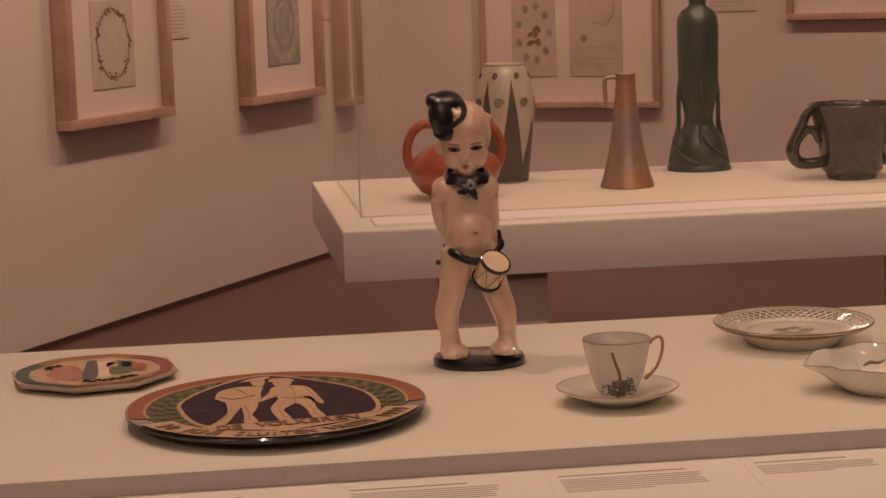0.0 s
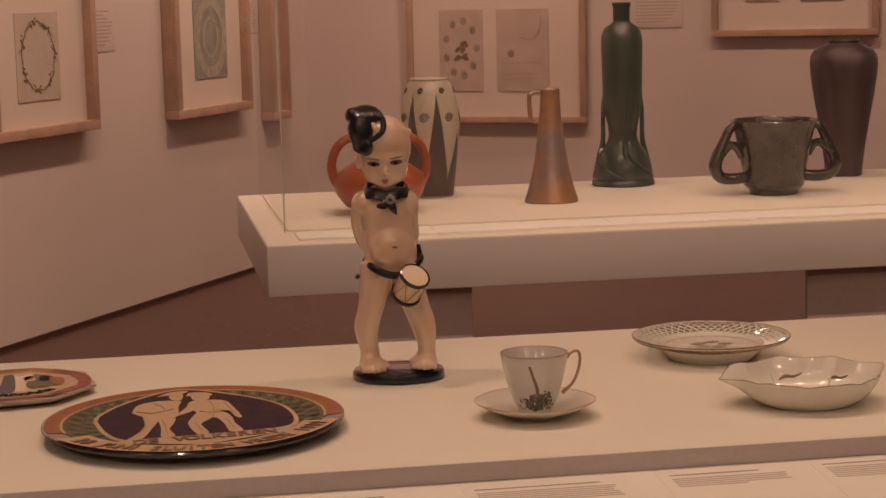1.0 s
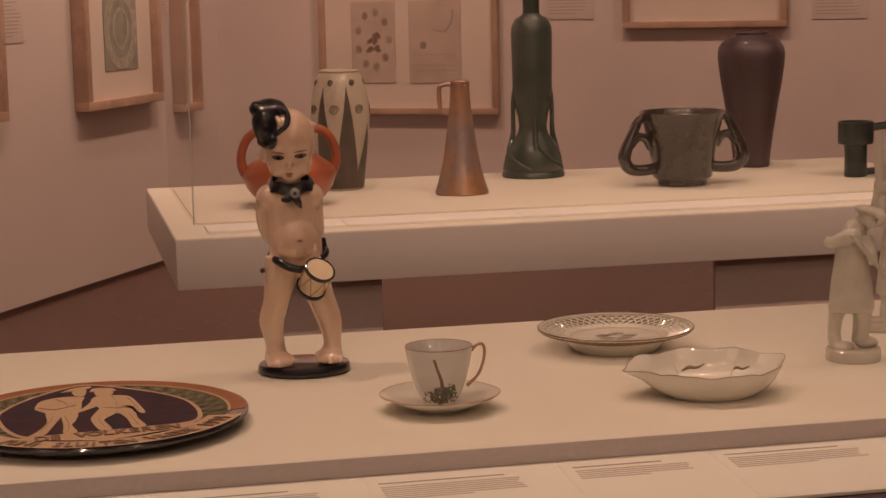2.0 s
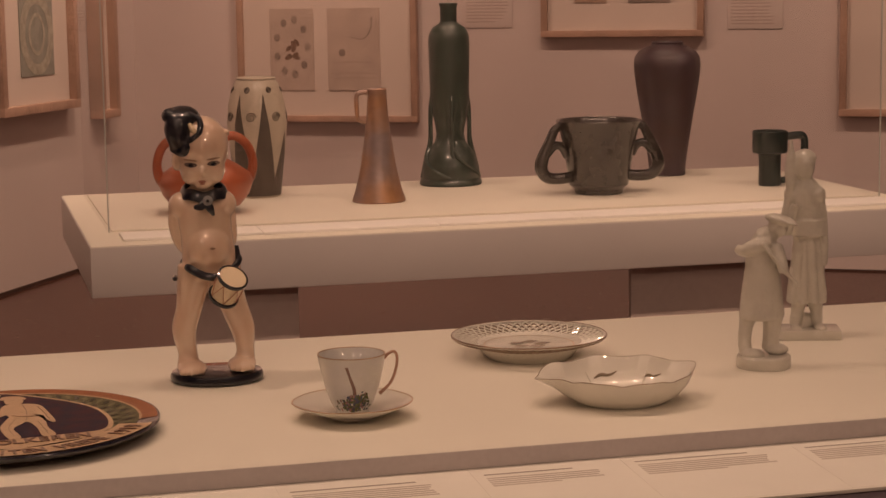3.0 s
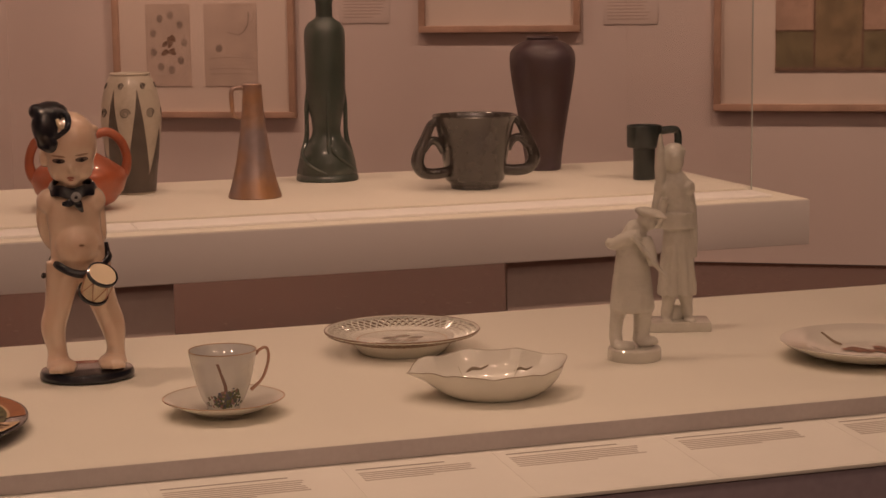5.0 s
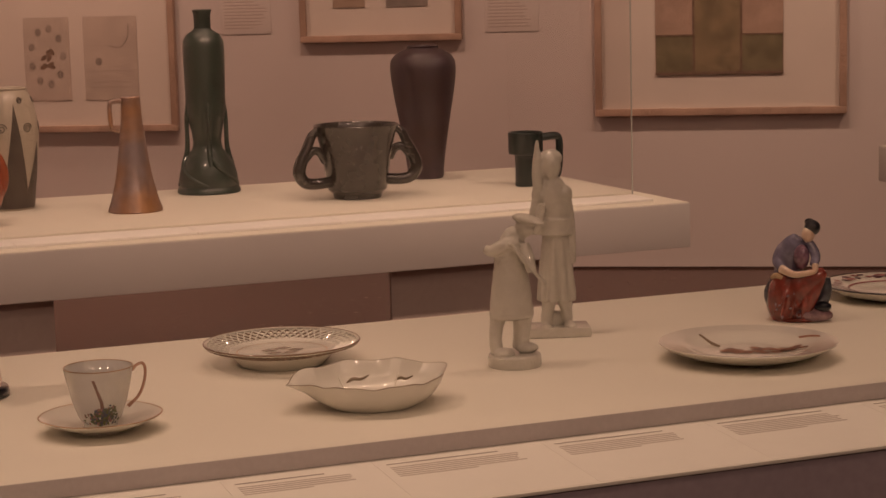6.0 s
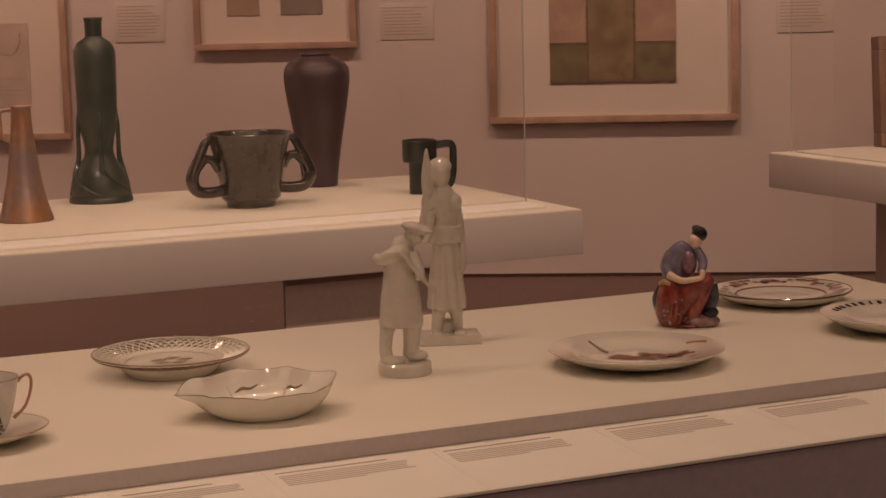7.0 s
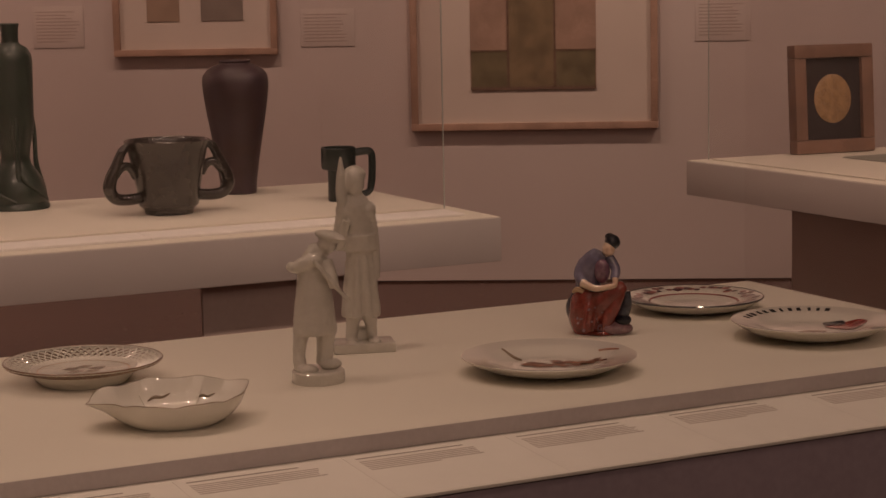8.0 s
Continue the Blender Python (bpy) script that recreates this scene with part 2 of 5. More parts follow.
def sheet(f, x0, x1, z0, z1, material, name="sheet", label="", deep=0.045):
    return part(name, box(bmesh.new(), x0, x1, -deep * 0.45 - 0.004, -deep * 0.45, z0, z1), material, f, label)


def on_back(a, z):
    return ROOM @ pose(a, -0.003, z)


def on_side(b, z):
    """b runs towards the corner; the picture's right is nearer to the corner."""
    return ROOM @ pose(0.003, b + 0.06, z, 0, 0, 90)


PAPER = mat("aged_paper", (0.54, 0.44, 0.38), 0.9, 0.06, 10, 120)
PAPER_PALE = mat("pale_paper", (0.66, 0.60, 0.53), 0.9, 0.04, 10, 120)
PAPER_GREY = mat("grey_green_paper", (0.31, 0.31, 0.27), 0.9, 0.08, 14, 120)
PAPER_TAN = mat("tan_paper", (0.40, 0.29, 0.22), 0.9, 0.10, 10, 120)
WASH_BROWN = mat("brown_wash", (0.22, 0.14, 0.10), 0.9, 0.15, 30, 150)
WASH_OLIVE = mat("olive_wash", (0.215, 0.175, 0.105), 0.9, 0.15, 12, 150)
WASH_PINK = mat("pink_wash", (0.44, 0.30, 0.235), 0.9, 0.08, 12, 150)
PENCIL = mat("grey_pencil", (0.36, 0.29, 0.25), 0.9, 0.15, 30, 150)

FRONT = -0.0243


def ring_bm(rx, rz, cx, cz, thick, y, n=48, wob=0.0, mi=0, bm=None):
    """A flat oval ring facing the room."""
    bm = bm or bmesh.new()
    vs = []
    for i in range(n):
        a = 2 * math.pi * i / n
        k = 1 + wob * math.sin(9 * a)
        c, s = math.cos(a), math.sin(a)
        vs.append([bm.verts.new((cx + (rx * k + o) * c, yy, cz + (rz * k + o) * s)) for yy in (y, y - 0.0008) for o in (-thick / 2, thick / 2)])
    for i in range(n):
        p, q = vs[i], vs[(i + 1) % n]
        for u, v in ((0, 1), (1, 3), (3, 2), (2, 0)):
            bm.faces.new((p[u], p[v], q[v], q[u])).material_index = mi
    return bm


# side wall: two designs for plates and a third frame by the corner
pic = framed(on_side(-3.02, 0.835), 0.77, 1.05, "maple-framed ornamental oval wreath design on paper hung on the wall", 0.042, 0.075)
paper = sheet(pic, 0.22, 0.53, 0.145, 0.50, mat("buff_paper", (0.56, 0.48, 0.41), 0.9, 0.05, 10, 120), "paper", "", 0.075)
bm = ring_bm(0.118, 0.138, 0.375, 0.325, 0.004, -0.0385, 60, 0.03)
rnd0 = random.Random(2)
for i in range(96):
    a, o = 2 * math.pi * i / 96 + rnd0.uniform(-.03, .03), rnd0.uniform(-.016, .016)
    dark = 0.5 + 0.5 * math.sin(a * 7 + 1)
    w = rnd0.uniform(.003, .006) + .006 * dark
    ball(bm, (0.375 + (0.118 + o) * math.cos(a), -0.0385, 0.325 + (0.138 + o) * math.sin(a)), (w, 0.0006, w * .6), int(dark < .55), (0, rnd0.uniform(0, 180), 0), 8)
part("wreath", bm, [WASH_BROWN, PENCIL], paper, "brown painted wreath")
pic = framed(on_side(-1.575, 0.822), 0.745, 1.05, "maple-framed grey-green round ornament design hung on the wall", 0.042, 0.075)
paper = sheet(pic, 0.235, 0.555, 0.17, 0.56, PAPER_GREY, "paper", "", 0.075)
bm = ring_bm(0.135, 0.165, 0.395, 0.365, 0.05, -0.0385)
ring_bm(0.07, 0.09, 0.395, 0.365, 0.018, -0.0385, bm=bm)
part("ornament", bm, mat("buff_wash", (0.44, 0.41, 0.34), 0.9, 0.12, 30, 150), paper, "pale oval ornament")
pic = framed(on_side(-0.60, 0.745), 0.20, 1.15, "maple-framed paper hung on the wall near the corner", 0.042, 0.075)
sheet(pic, 0.07, 0.13, 0.55, 0.9, PAPER, "paper", "", 0.075)

# back wall: double sheet, pair of small sheets, large architectural design
pic = framed(on_back(0.60, 0.70), 0.965, 1.05, "maple-framed pair of sketched sheets in one cream mount")
paper, second = [sheet(pic, x0, x1, 0.16, 0.575, PAPER, "paper") for x0, x1 in ((0.175, 0.415), (0.488, 0.768))]
rnd = random.Random(4)
for i in range(9):
    a = 2 * math.pi * i / 9
    part("sketched_leaf", ball(bmesh.new(), (0.295 + 0.085 * math.cos(a), FRONT, 0.38 + 0.14 * math.sin(a)), (0.018, 0.0008, 0.021), 0, seg=10), PENCIL, paper)
bm = bmesh.new()
for i in range(10):
    ball(bm, (0.295 + rnd.uniform(-0.03, 0.03), FRONT, 0.37 + rnd.uniform(-0.05, 0.05)), (0.012, 0.0008, 0.02), 0, (0, rnd.uniform(0, 180), 0), 10)
part("sketched_flower", bm, WASH_BROWN, paper, "faded brown flower")
bm = bmesh.new()
tube(bm, [(0.61, FRONT, 0.43, 0.002), (0.68, FRONT, 0.42, 0.003), (0.72, FRONT, 0.47, 0.004), (0.725, FRONT, 0.53, 0.003)], 6, flat=0.2)
for z in (0.22, 0.245, 0.30):
    tube(bm, [(0.52, FRONT, z, 0.0012), (0.62, FRONT, z + 0.004, 0.0012), (0.74, FRONT, z, 0.0012)], 5, flat=0.2)
ball(bm, (0.565, FRONT, 0.35), (0.02, 0.0008, 0.02), 0, seg=10)
part("pencil_sketch", bm, PENCIL, second, "faint pencil lines")
pic = framed(on_back(2.205, 1.122), 0.80, 0.75, "maple-framed pair of small tinted sheets in a cream mount")
sheet(pic, 0.165, 0.325, 0.165, 0.42, PAPER_TAN, "paper")
sheet(pic, 0.43, 0.635, 0.165, 0.42, mat("grey_paper", (0.30, 0.25, 0.22), 0.9, 0.1, 12, 120), "paper")
pic = framed(on_back(3.645, 0.742), 1.18, 1.15, "maple-framed large architectural design in olive and brown washes", 0.034)
paper = sheet(pic, 0.288, 0.888, 0.195, 0.95, WASH_PINK, "paper")
for x0, x1, z0, z1, tone in ((0.292, 0.47, 0.2, 0.375, WASH_OLIVE), (0.69, 0.884, 0.2, 0.375, WASH_OLIVE), (0.472, 0.688, 0.2, 0.70, mat("umber_wash", (0.27, 0.20, 0.12), 0.9, 0.15, 12, 150))):
    part("painted_panel", box(bmesh.new(), x0, x1, FRONT - 0.0035, FRONT - 0.002, z0, z1), tone, paper)
for x0, x1, z0, z1 in ((0.288, 0.888, 0.192, 0.206), (0.464, 0.474, 0.2, 0.95), (0.686, 0.696, 0.2, 0.95), (0.288, 0.464, 0.375, 0.383), (0.696, 0.888, 0.375, 0.383), (0.474, 0.686, 0.64, 0.66)):
    part("painted_line", box(bmesh.new(), x0, x1, FRONT - 0.0055, FRONT - 0.0037, z0, z1), WASH_BROWN, paper)


def wall_label(m, w, h, rows):
    """A small text card: its writing too faint to read, as bars."""
    t = thing("wall_label", m, "small pale text card fixed to the wall", "label", "wall labels")
    card = part("card", box(bmesh.new(), 0, w, -0.0015, 0, 0, h, 0.0004), WALL_CARD, t)
    z = h - 0.03
    rnd2 = random.Random(int(w * 1000))
    while z > 0.015:
        part("text_bar", box(bmesh.new(), 0.015, w - 0.015 - rnd2.uniform(0, 0.3) * w, -0.0022, -0.0015, z, z + 0.006), WALL_INK, card)
        z -= 0.016
    return t


wall_label(on_side(-2.235, 1.155), 0.25, 0.20, 9)
wall_label(on_side(-0.76, 1.19), 0.15, 0.17, 9)
wall_label(on_back(1.80, 1.17), 0.25, 0.20, 9)
wall_label(on_back(3.115, 1.155), 0.26, 0.18, 9)
wall_label(on_back(5.005, 1.15), 0.26, 0.20, 9)


# ---- near display case: white deck, sloping label rail, painted body ----
X0, X1, FRONT_Y, BACK_Y = -0.75, 2.315, 1.367, 2.064
case = thing("display_case", pose(0, 0, 0), "long white-painted museum display case with a label rail", "display case")
part("deck", box(bmesh.new(), X0, X1, FRONT_Y, BACK_Y, DECK - 0.0201, DECK, 0.0012), CASE, case, "smooth white display deck")
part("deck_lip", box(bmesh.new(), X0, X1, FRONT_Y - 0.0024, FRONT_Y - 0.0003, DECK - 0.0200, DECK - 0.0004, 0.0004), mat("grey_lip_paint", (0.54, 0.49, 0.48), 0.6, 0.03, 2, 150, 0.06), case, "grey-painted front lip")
RAIL_Y, RAIL_BACK, RAIL_DROP = 1.200, DECK - 0.0205, 0.0095     # the label rail slopes gently towards the visitor
part("body", box(bmesh.new(), X0 + 0.002, X1 - 0.002, RAIL_Y + 0.004, BACK_Y - 0.002, 0.10, DECK - 0.0355, 0.002), PLINTH, case, "case body in mauve-brown paint")
bm = bmesh.new()
box(bm, X0, X1, RAIL_Y, FRONT_Y + 0.006, RAIL_BACK - 0.0042, RAIL_BACK, 0.0012)
for v in bm.verts:
    v.co.z -= RAIL_DROP * (FRONT_Y - v.co.y) / (FRONT_Y - RAIL_Y)
part("rail", bm, CARD, case, "pale sloping label rail")
part("core", box(bmesh.new(), X0 + 0.004, X1 - 0.004, FRONT_Y + 0.0065, BACK_Y - 0.004, DECK - 0.035, DECK - 0.0204), CASE, case)
HOOD = DECK + 0.68
for n, (a, b, d, e) in enumerate(((X0 + .004, X1 - .004, FRONT_Y + .004, FRONT_Y + .010), (X0 + .004, X0 + .010, FRONT_Y + .0105, BACK_Y - .004), (X1 - .010, X1 - .004, FRONT_Y + .0105, BACK_Y - .004))):
    g = part("glass_pane", box(bmesh.new(), a, b, d, e, DECK + .0003, HOOD), GLASS, case, "clear glass pane", False)
    g.visible_shadow = False
part("toe_kick", box(bmesh.new(), X0 + 0.05, X1 - 0.05, 1.19, BACK_Y - 0.05, 0.0, 0.10), BASE, case)


def rail_label(x, y, head, rows, wide, to):
    """A printed strip on the rail: a heading and a block of unreadable lines."""
    u = (FRONT_Y - y) / (FRONT_Y - RAIL_Y)
    t = thing("text_label", pose(x, y, RAIL_BACK - RAIL_DROP * u + 0.0001, 3.27), "printed caption strip lying on the label rail", "label", "captions on the rail")
    strip = part("strip", box(bmesh.new(), -0.012, to - x - 0.0123, RAIL_Y - y + 0.004, FRONT_Y - y - 0.0015, -0.0004, 0.00015), CARD, t)
    rnd3 = random.Random(int(x * 1000))
    y2 = -0.004
    part("text_bar", box(bmesh.new(), 0, head, y2 - 0.0026, y2, 0.0003, 0.0005), INK_BOLD, strip)
    y2 -= 0.012
    for k in range(rows):
        part("text_bar", box(bmesh.new(), 0, wide - (0.4 * wide if k == rows - 1 else rnd3.uniform(0, 0.06) * wide), y2 - 0.0026, y2, 0.0003, 0.0005), INK, strip)
        y2 -= 0.0062
    return t


CAPTIONS = ((0.04, 1.340, 0.12, 6, 0.14), (0.24, 1.340, 0.12, 6, 0.14), (0.47, 1.340, 0.12, 7, 0.15), (0.684, 1.341, 0.133, 7, 0.15), (0.892, 1.345, 0.098, 5, 0.125),
            (1.062, 1.349, 0.13, 6, 0.15), (1.262, 1.350, 0.135, 6, 0.145), (1.470, 1.352, 0.14, 7, 0.15), (1.684, 1.354, 0.13, 6, 0.14), (1.90, 1.354, 0.13, 6, 0.14))
for n, row in enumerate(CAPTIONS):
    rail_label(*row, CAPTIONS[n + 1][0] if n + 1 < len(CAPTIONS) else X1)



BLOCK = mat("brown_block_paint", (0.60, 0.50, 0.46), 0.6, 0.05, 2, 90, 0.05)


# ---- far display cases: a deep tray on two blocks under a glass hood ----
def vitrine(x0, x1, y0, y1, rail, label, blocks, seams, deep, low=0.725):
    c = thing("glass_display_case", pose(0, 0, 0), label, "display case", "far display cases")
    z = TRAY - 0.007
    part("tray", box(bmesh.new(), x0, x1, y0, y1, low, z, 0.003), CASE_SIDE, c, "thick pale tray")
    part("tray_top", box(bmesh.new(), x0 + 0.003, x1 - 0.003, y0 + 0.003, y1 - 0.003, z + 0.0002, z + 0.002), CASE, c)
    gx0, gx1, gy0, gy1 = x0 + 0.06, x1 - 0.043, y0 + rail, y1 - 0.04
    part("deck", box(bmesh.new(), gx0 + 0.008, gx1 - 0.008, gy0 + 0.008, gy1 - 0.008, z + 0.0022, TRAY, 0.001), CASE, c, "white display deck")
    top = z + 0.62
    for n, (a, b, d, e) in enumerate(((gx0, gx1, gy0, gy0 + 0.006), (gx0, gx1, gy1 - 0.006, gy1), (gx0, gx0 + 0.006, gy0 + 0.0065, gy1 - 0.0065), (gx1 - 0.006, gx1, gy0 + 0.0065, gy1 - 0.0065))):
        g = part("glass_pane", box(bmesh.new(), a, b, d, e, z + 0.0025, top), GLASS, c, "clear glass pane", False)
        g.visible_shadow = False
    g = part("glass_top", box(bmesh.new(), gx0, gx1, gy0, gy1, top + 0.0005, top + 0.0065), GLASS, c, "clear glass pane", False)
    g.visible_shadow = False
    for left, front in seams:
        a, d = (gx0 - 0.0008 if left else gx1 - 0.0022), (gy0 - 0.0008 if front else gy1 - 0.0022)
        part("glass_edge", box(bmesh.new(), a, a + 0.003, d, d + 0.003, z + 0.0025, top), GLASS_EDGE, c, "ground glass edge")
    for a, b in blocks:
        part("block", box(bmesh.new(), a, b, y0 + 0.055, y0 + deep, 0.0, low - 0.0005, 0.003), BLOCK, c, "brown supporting block")
    return c


vitrine(0.65, 2.728, 3.708, 4.802, 0.235, "pale glass-hooded display case holding ceramic vessels", ((0.868, 1.124), (1.937, 2.40)), ((True, True), (False, True)), 0.07)
vitrine(3.985, 5.9, 2.9, 4.735, 0.235, "second pale glass-hooded display case with a framed medallion", ((4.24, 5.6),), ((True, False),), 1.60)
for x, w in ((0.73, 0.318), (1.05, 0.418), (1.47, 0.348), (1.82, 0.438), (2.26, 0.40)):
    t = thing("text_label", pose(x, 3.778, TRAY - 0.0045), "white caption strip on the tray's front margin", "label", "captions on the far case")
    part("strip", box(bmesh.new(), 0, w, 0, 0.120, 0, 0.006, 0.0006), WHITE_CARD, t)


# ---- glazes ----
SKIN_GLAZE = mat("warm_ivory_glaze", (0.74, 0.57, 0.43), 0.3, 0.04, 25, 90, coat=1.0, tint=(0.69, 0.48, 0.35), crisp=0.065, ior=1.75)
BLACK_GLAZE = mat("blue_black_glaze", (0.005, 0.007, 0.014), 0.3, 0.05, 30, 100, coat=1.0, crisp=0.06, ior=1.45, spec=0.3)
CREAM_GLAZE = mat("cream_glaze", (0.76, 0.62, 0.42), 0.2, 0.04, 30, 100, coat=0.4)
WHITE_GLAZE = mat("white_porcelain_glaze", (0.77, 0.75, 0.67), 0.3, 0.02, 30, 120, coat=1.0, crisp=0.065, ior=1.6)
IVORY_BISQUE = mat("ivory_porcelain", (0.62, 0.60, 0.53), 0.3, 0.05, 40, 200, 0.4, coat=0.8, crisp=0.07, ior=1.7)
GILT = mat("worn_gilt_line", (0.52, 0.34, 0.20), 0.35, 0.1, 40, 120, metal=0.5)


# ---- porcelain drummer figurine: one glazed mesh ----
def drummer(m):
    k = 1 / 1400.0

    def p(px, py, y=0.0):
        return Vector(((px - 846) * k, y, (636 - py) * k * 1.008))
    bm = bmesh.new()
    # legs and feet
    for pts in ([(797, 606, -.004, 21), (796, 585, .0, 17), (791, 545, .002, 22), (800, 510, .002, 23), (808, 470, .004, 28), (815, 435, .006, 33)],
                [(895, 602, -.004, 19), (897, 580, .0, 16), (893, 545, .002, 22), (880, 508, .002, 24), (868, 470, .004, 28), (862, 435, .006, 33)]):
        tube(bm, [(*p(a, b, y), r * k) for a, b, y, r in pts], 16)
    ball(bm, p(803, 609, -0.013), (.019, .025, .0095), turn=(0, 0, 12))
    ball(bm, p(890, 605, -0.013), (.0185, .025, .0095), turn=(0, 0, -8))
    for fx, fy, turn in ((803, 609, 12), (890, 605, -8)):
        for n in range(5):
            q = p(fx, fy + 3, -0.013) + Vector(((n - 2) * .0064, -.0225 + abs(n - 2) * .0028, 0))
            ball(bm, q, (.0038, .0060, .0048), seg=10)
    # trunk, shoulders, neck
    tube(bm, [(*p(838, 450, .006), 46 * k), (*p(838, 410, .004), 47 * k), (*p(835, 375, .004), 45 * k), (*p(832, 340, .004), 46 * k), (*p(830, 315, .006), 36 * k), (*p(831, 296, .006), 24 * k)], 24, flat=0.86)
    ball(bm, p(838, 400, -0.010), (.028, .024, .03))
    ball(bm, p(797, 326, .006), (.019, .021, .017)), ball(bm, p(866, 326, .006), (.017, .021, .017))
    # arms folded behind
    tube(bm, [(*p(788, 325, .008), 17 * k), (*p(783, 360, .016), 14 * k), (*p(790, 395, .026), 12 * k), (*p(815, 425, .040), 11 * k)], 14)
    tube(bm, [(*p(872, 325, .008), 15 * k), (*p(876, 360, .016), 13 * k), (*p(876, 395, .026), 12 * k), (*p(858, 425, .040), 11 * k)], 14)
    # head
    ball(bm, p(833, 226, .002), (.0330, .036, .039)), ball(bm, p(832, 262, -.004), (.0285, .027, .025))
    ball(bm, p(812, 272, -.016), (.012, .012, .012)), ball(bm, p(852, 271, -.016), (.012, .012, .012))
    ball(bm, p(832, 266, -.0305), (.0042, .006, .0055)), ball(bm, p(832, 286, -.018), (.011, .011, .008))
    ball(bm, p(787, 250, .006), (.006, .010, .012)), ball(bm, p(873, 202, .0), (.006, .006, .005))
    bm = fuse(bm, 0.0020, 4)
    for f in bm.faces:
        f.smooth = True
    skin = BVHTree.FromBMesh(bm)

    def paint(px, py, w, h, mi, lean=0.0, up=.0005):
        """A painted oval laid on the glazed surface, w by h units wide and high."""
        rows = []
        for j in range(4):
            row = []
            for i in range(16):
                a, u = 2 * math.pi * i / 16, (j + 0.02) / 3
                x, z = u * w / 2 * math.cos(a), u * h / 2 * math.sin(a)
                q = p(px + x * math.cos(lean) - z * math.sin(lean), py - x * math.sin(lean) - z * math.cos(lean))
                hit = skin.ray_cast(Vector((q.x, -0.2, q.z)), Vector((0, 1, 0)))[0]
                row.append(bm.verts.new((q.x, (hit.y if hit else 0.0) - up, q.z)))
            rows.append(row)
        for r0, r1 in zip(rows, rows[1:]):
            for i in range(16):
                f = bm.faces.new((r0[i], r0[(i + 1) % 16], r1[(i + 1) % 16], r1[i]))
                f.material_index, f.smooth = mi, True
    for a, b, tilt in ((812, 253, -.10), (851, 251, .12)):
        paint(a, b - 8, 24, 3.5, 6, tilt)
        paint(a, b, 22, 8.5, 2, tilt * .5)
        paint(a, b + 1, 8, 7, 1, 0, .0009)
    paint(831, 282, 13, 5, 3), paint(831, 286, 9, 3, 3)
    paint(845, 397, 10, 4, 6)
    # hat: a cocked dark wedge with an upturned brim
    hat = bmesh.new()
    tube(hat, [(*p(797, 232, -.012), 14 * k), (*p(794, 205, -.014), 24 * k), (*p(792, 182, -.010), 25 * k), (*p(783, 166, -.004), 13 * k)], 14)
    ball(hat, p(800, 178, .006), (.024, .028, .018)), ball(hat, p(778, 170, -.006), (.010, .014, .010))
    tube(hat, [(*p(812, 212, -.030), 5 * k), (*p(829, 196, -.028), 6 * k), (*p(829, 176, -.018), 6 * k), (*p(812, 168, -.014), 6 * k)], 10)
    tube(hat, [(*p(780, 225, -.012), 7 * k), (*p(800, 232, -.026), 8 * k), (*p(808, 218, -.032), 6 * k)], 10)
    add(bm, fuse(hat, 0.0022, 3), Matrix.Identity(4), 1)
    tube(bm, [(*p(812, 182, -.028), 3 * k), (*p(817, 192, -.030), 5 * k), (*p(822, 198, -.030), 3 * k)], 8, 4)
    # neckerchief: a band round the neck, a button knot and two tails
    lathe(bm, [(.0225, .0130), (.0240, .0142), (.0275, .0110), (.0308, .0045), (.0316, .0012), (.0300, .0004), (.0235, .0060)], 36, p(833, 313, .004), 1,
          lambda a, r, z: (r * math.cos(a), .90 * r * math.sin(a), z + .004 * math.sin(a) + .0015 * math.sin(5 * a)))
    lathe(bm, [(0, .003), (.0040, .003), (.0062, .0015), (.0064, -.002)], 18, mi=5, m=Matrix.Translation(p(839, 314, -.033)) @ pose(0, 0, 0, 78, 0, 0))
    ball(bm, p(839, 314, -.0365), (.0022, .001, .0022), 1, seg=10)
    tube(bm, [(*p(837, 317, -.031), 7 * k), (*p(827, 324, -.034), 6.5 * k), (*p(815, 325, -.034), 3 * k)], 8, 1, flat=.5)
    tube(bm, [(*p(838, 318, -.031), 7 * k), (*p(843, 328, -.034), 6.5 * k), (*p(849, 340, -.033), 2 * k)], 8, 1, flat=.5)
    # belt and drum
    tube(bm, [(*p(793, 424, .008), 7 * k), (*p(806, 434, -.020), 7 * k), (*p(832, 445, -.031), 7 * k), (*p(858, 446, -.028), 7 * k), (*p(884, 432, -.008), 6 * k), (*p(889, 418, .012), 6 * k), (*p(840, 412, .040), 6 * k), (*p(793, 424, .008), 7 * k)], 10, 1, flat=.6)
    ball(bm, p(778, 453, .0), (.0035, .012, .0035), 1, seg=10)
    tube(bm, [(*p(800, 450, .03), 3 * k), (*p(778, 453, .0), 3 * k)], 8, 1)
    tube(bm, [(*p(886, 402, .012), 5 * k), (*p(889, 428, .006), 6 * k), (*p(884, 440, -.004), 5 * k)], 8, 1)
    d = Matrix.Translation(p(869, 462, -.044)) @ Matrix.Scale(1.14, 4) @ (Vector((0.42, -0.72, 0.90))).to_track_quat("Z", "Y").to_matrix().to_4x4()
    lathe(bm, [(0, -.0165), (.0145, -.0165), (.0150, -.012), (.0155, 0), (.0150, .0165), (.0, .0165)], 28, mi=4, m=d)
    for z in (-.0150, .0150):
        lathe(bm, [(.0152, z - .0022), (.0172, z - .0015), (.0172, z + .0015), (.0152, z + .0022)], 28, mi=1, m=d)
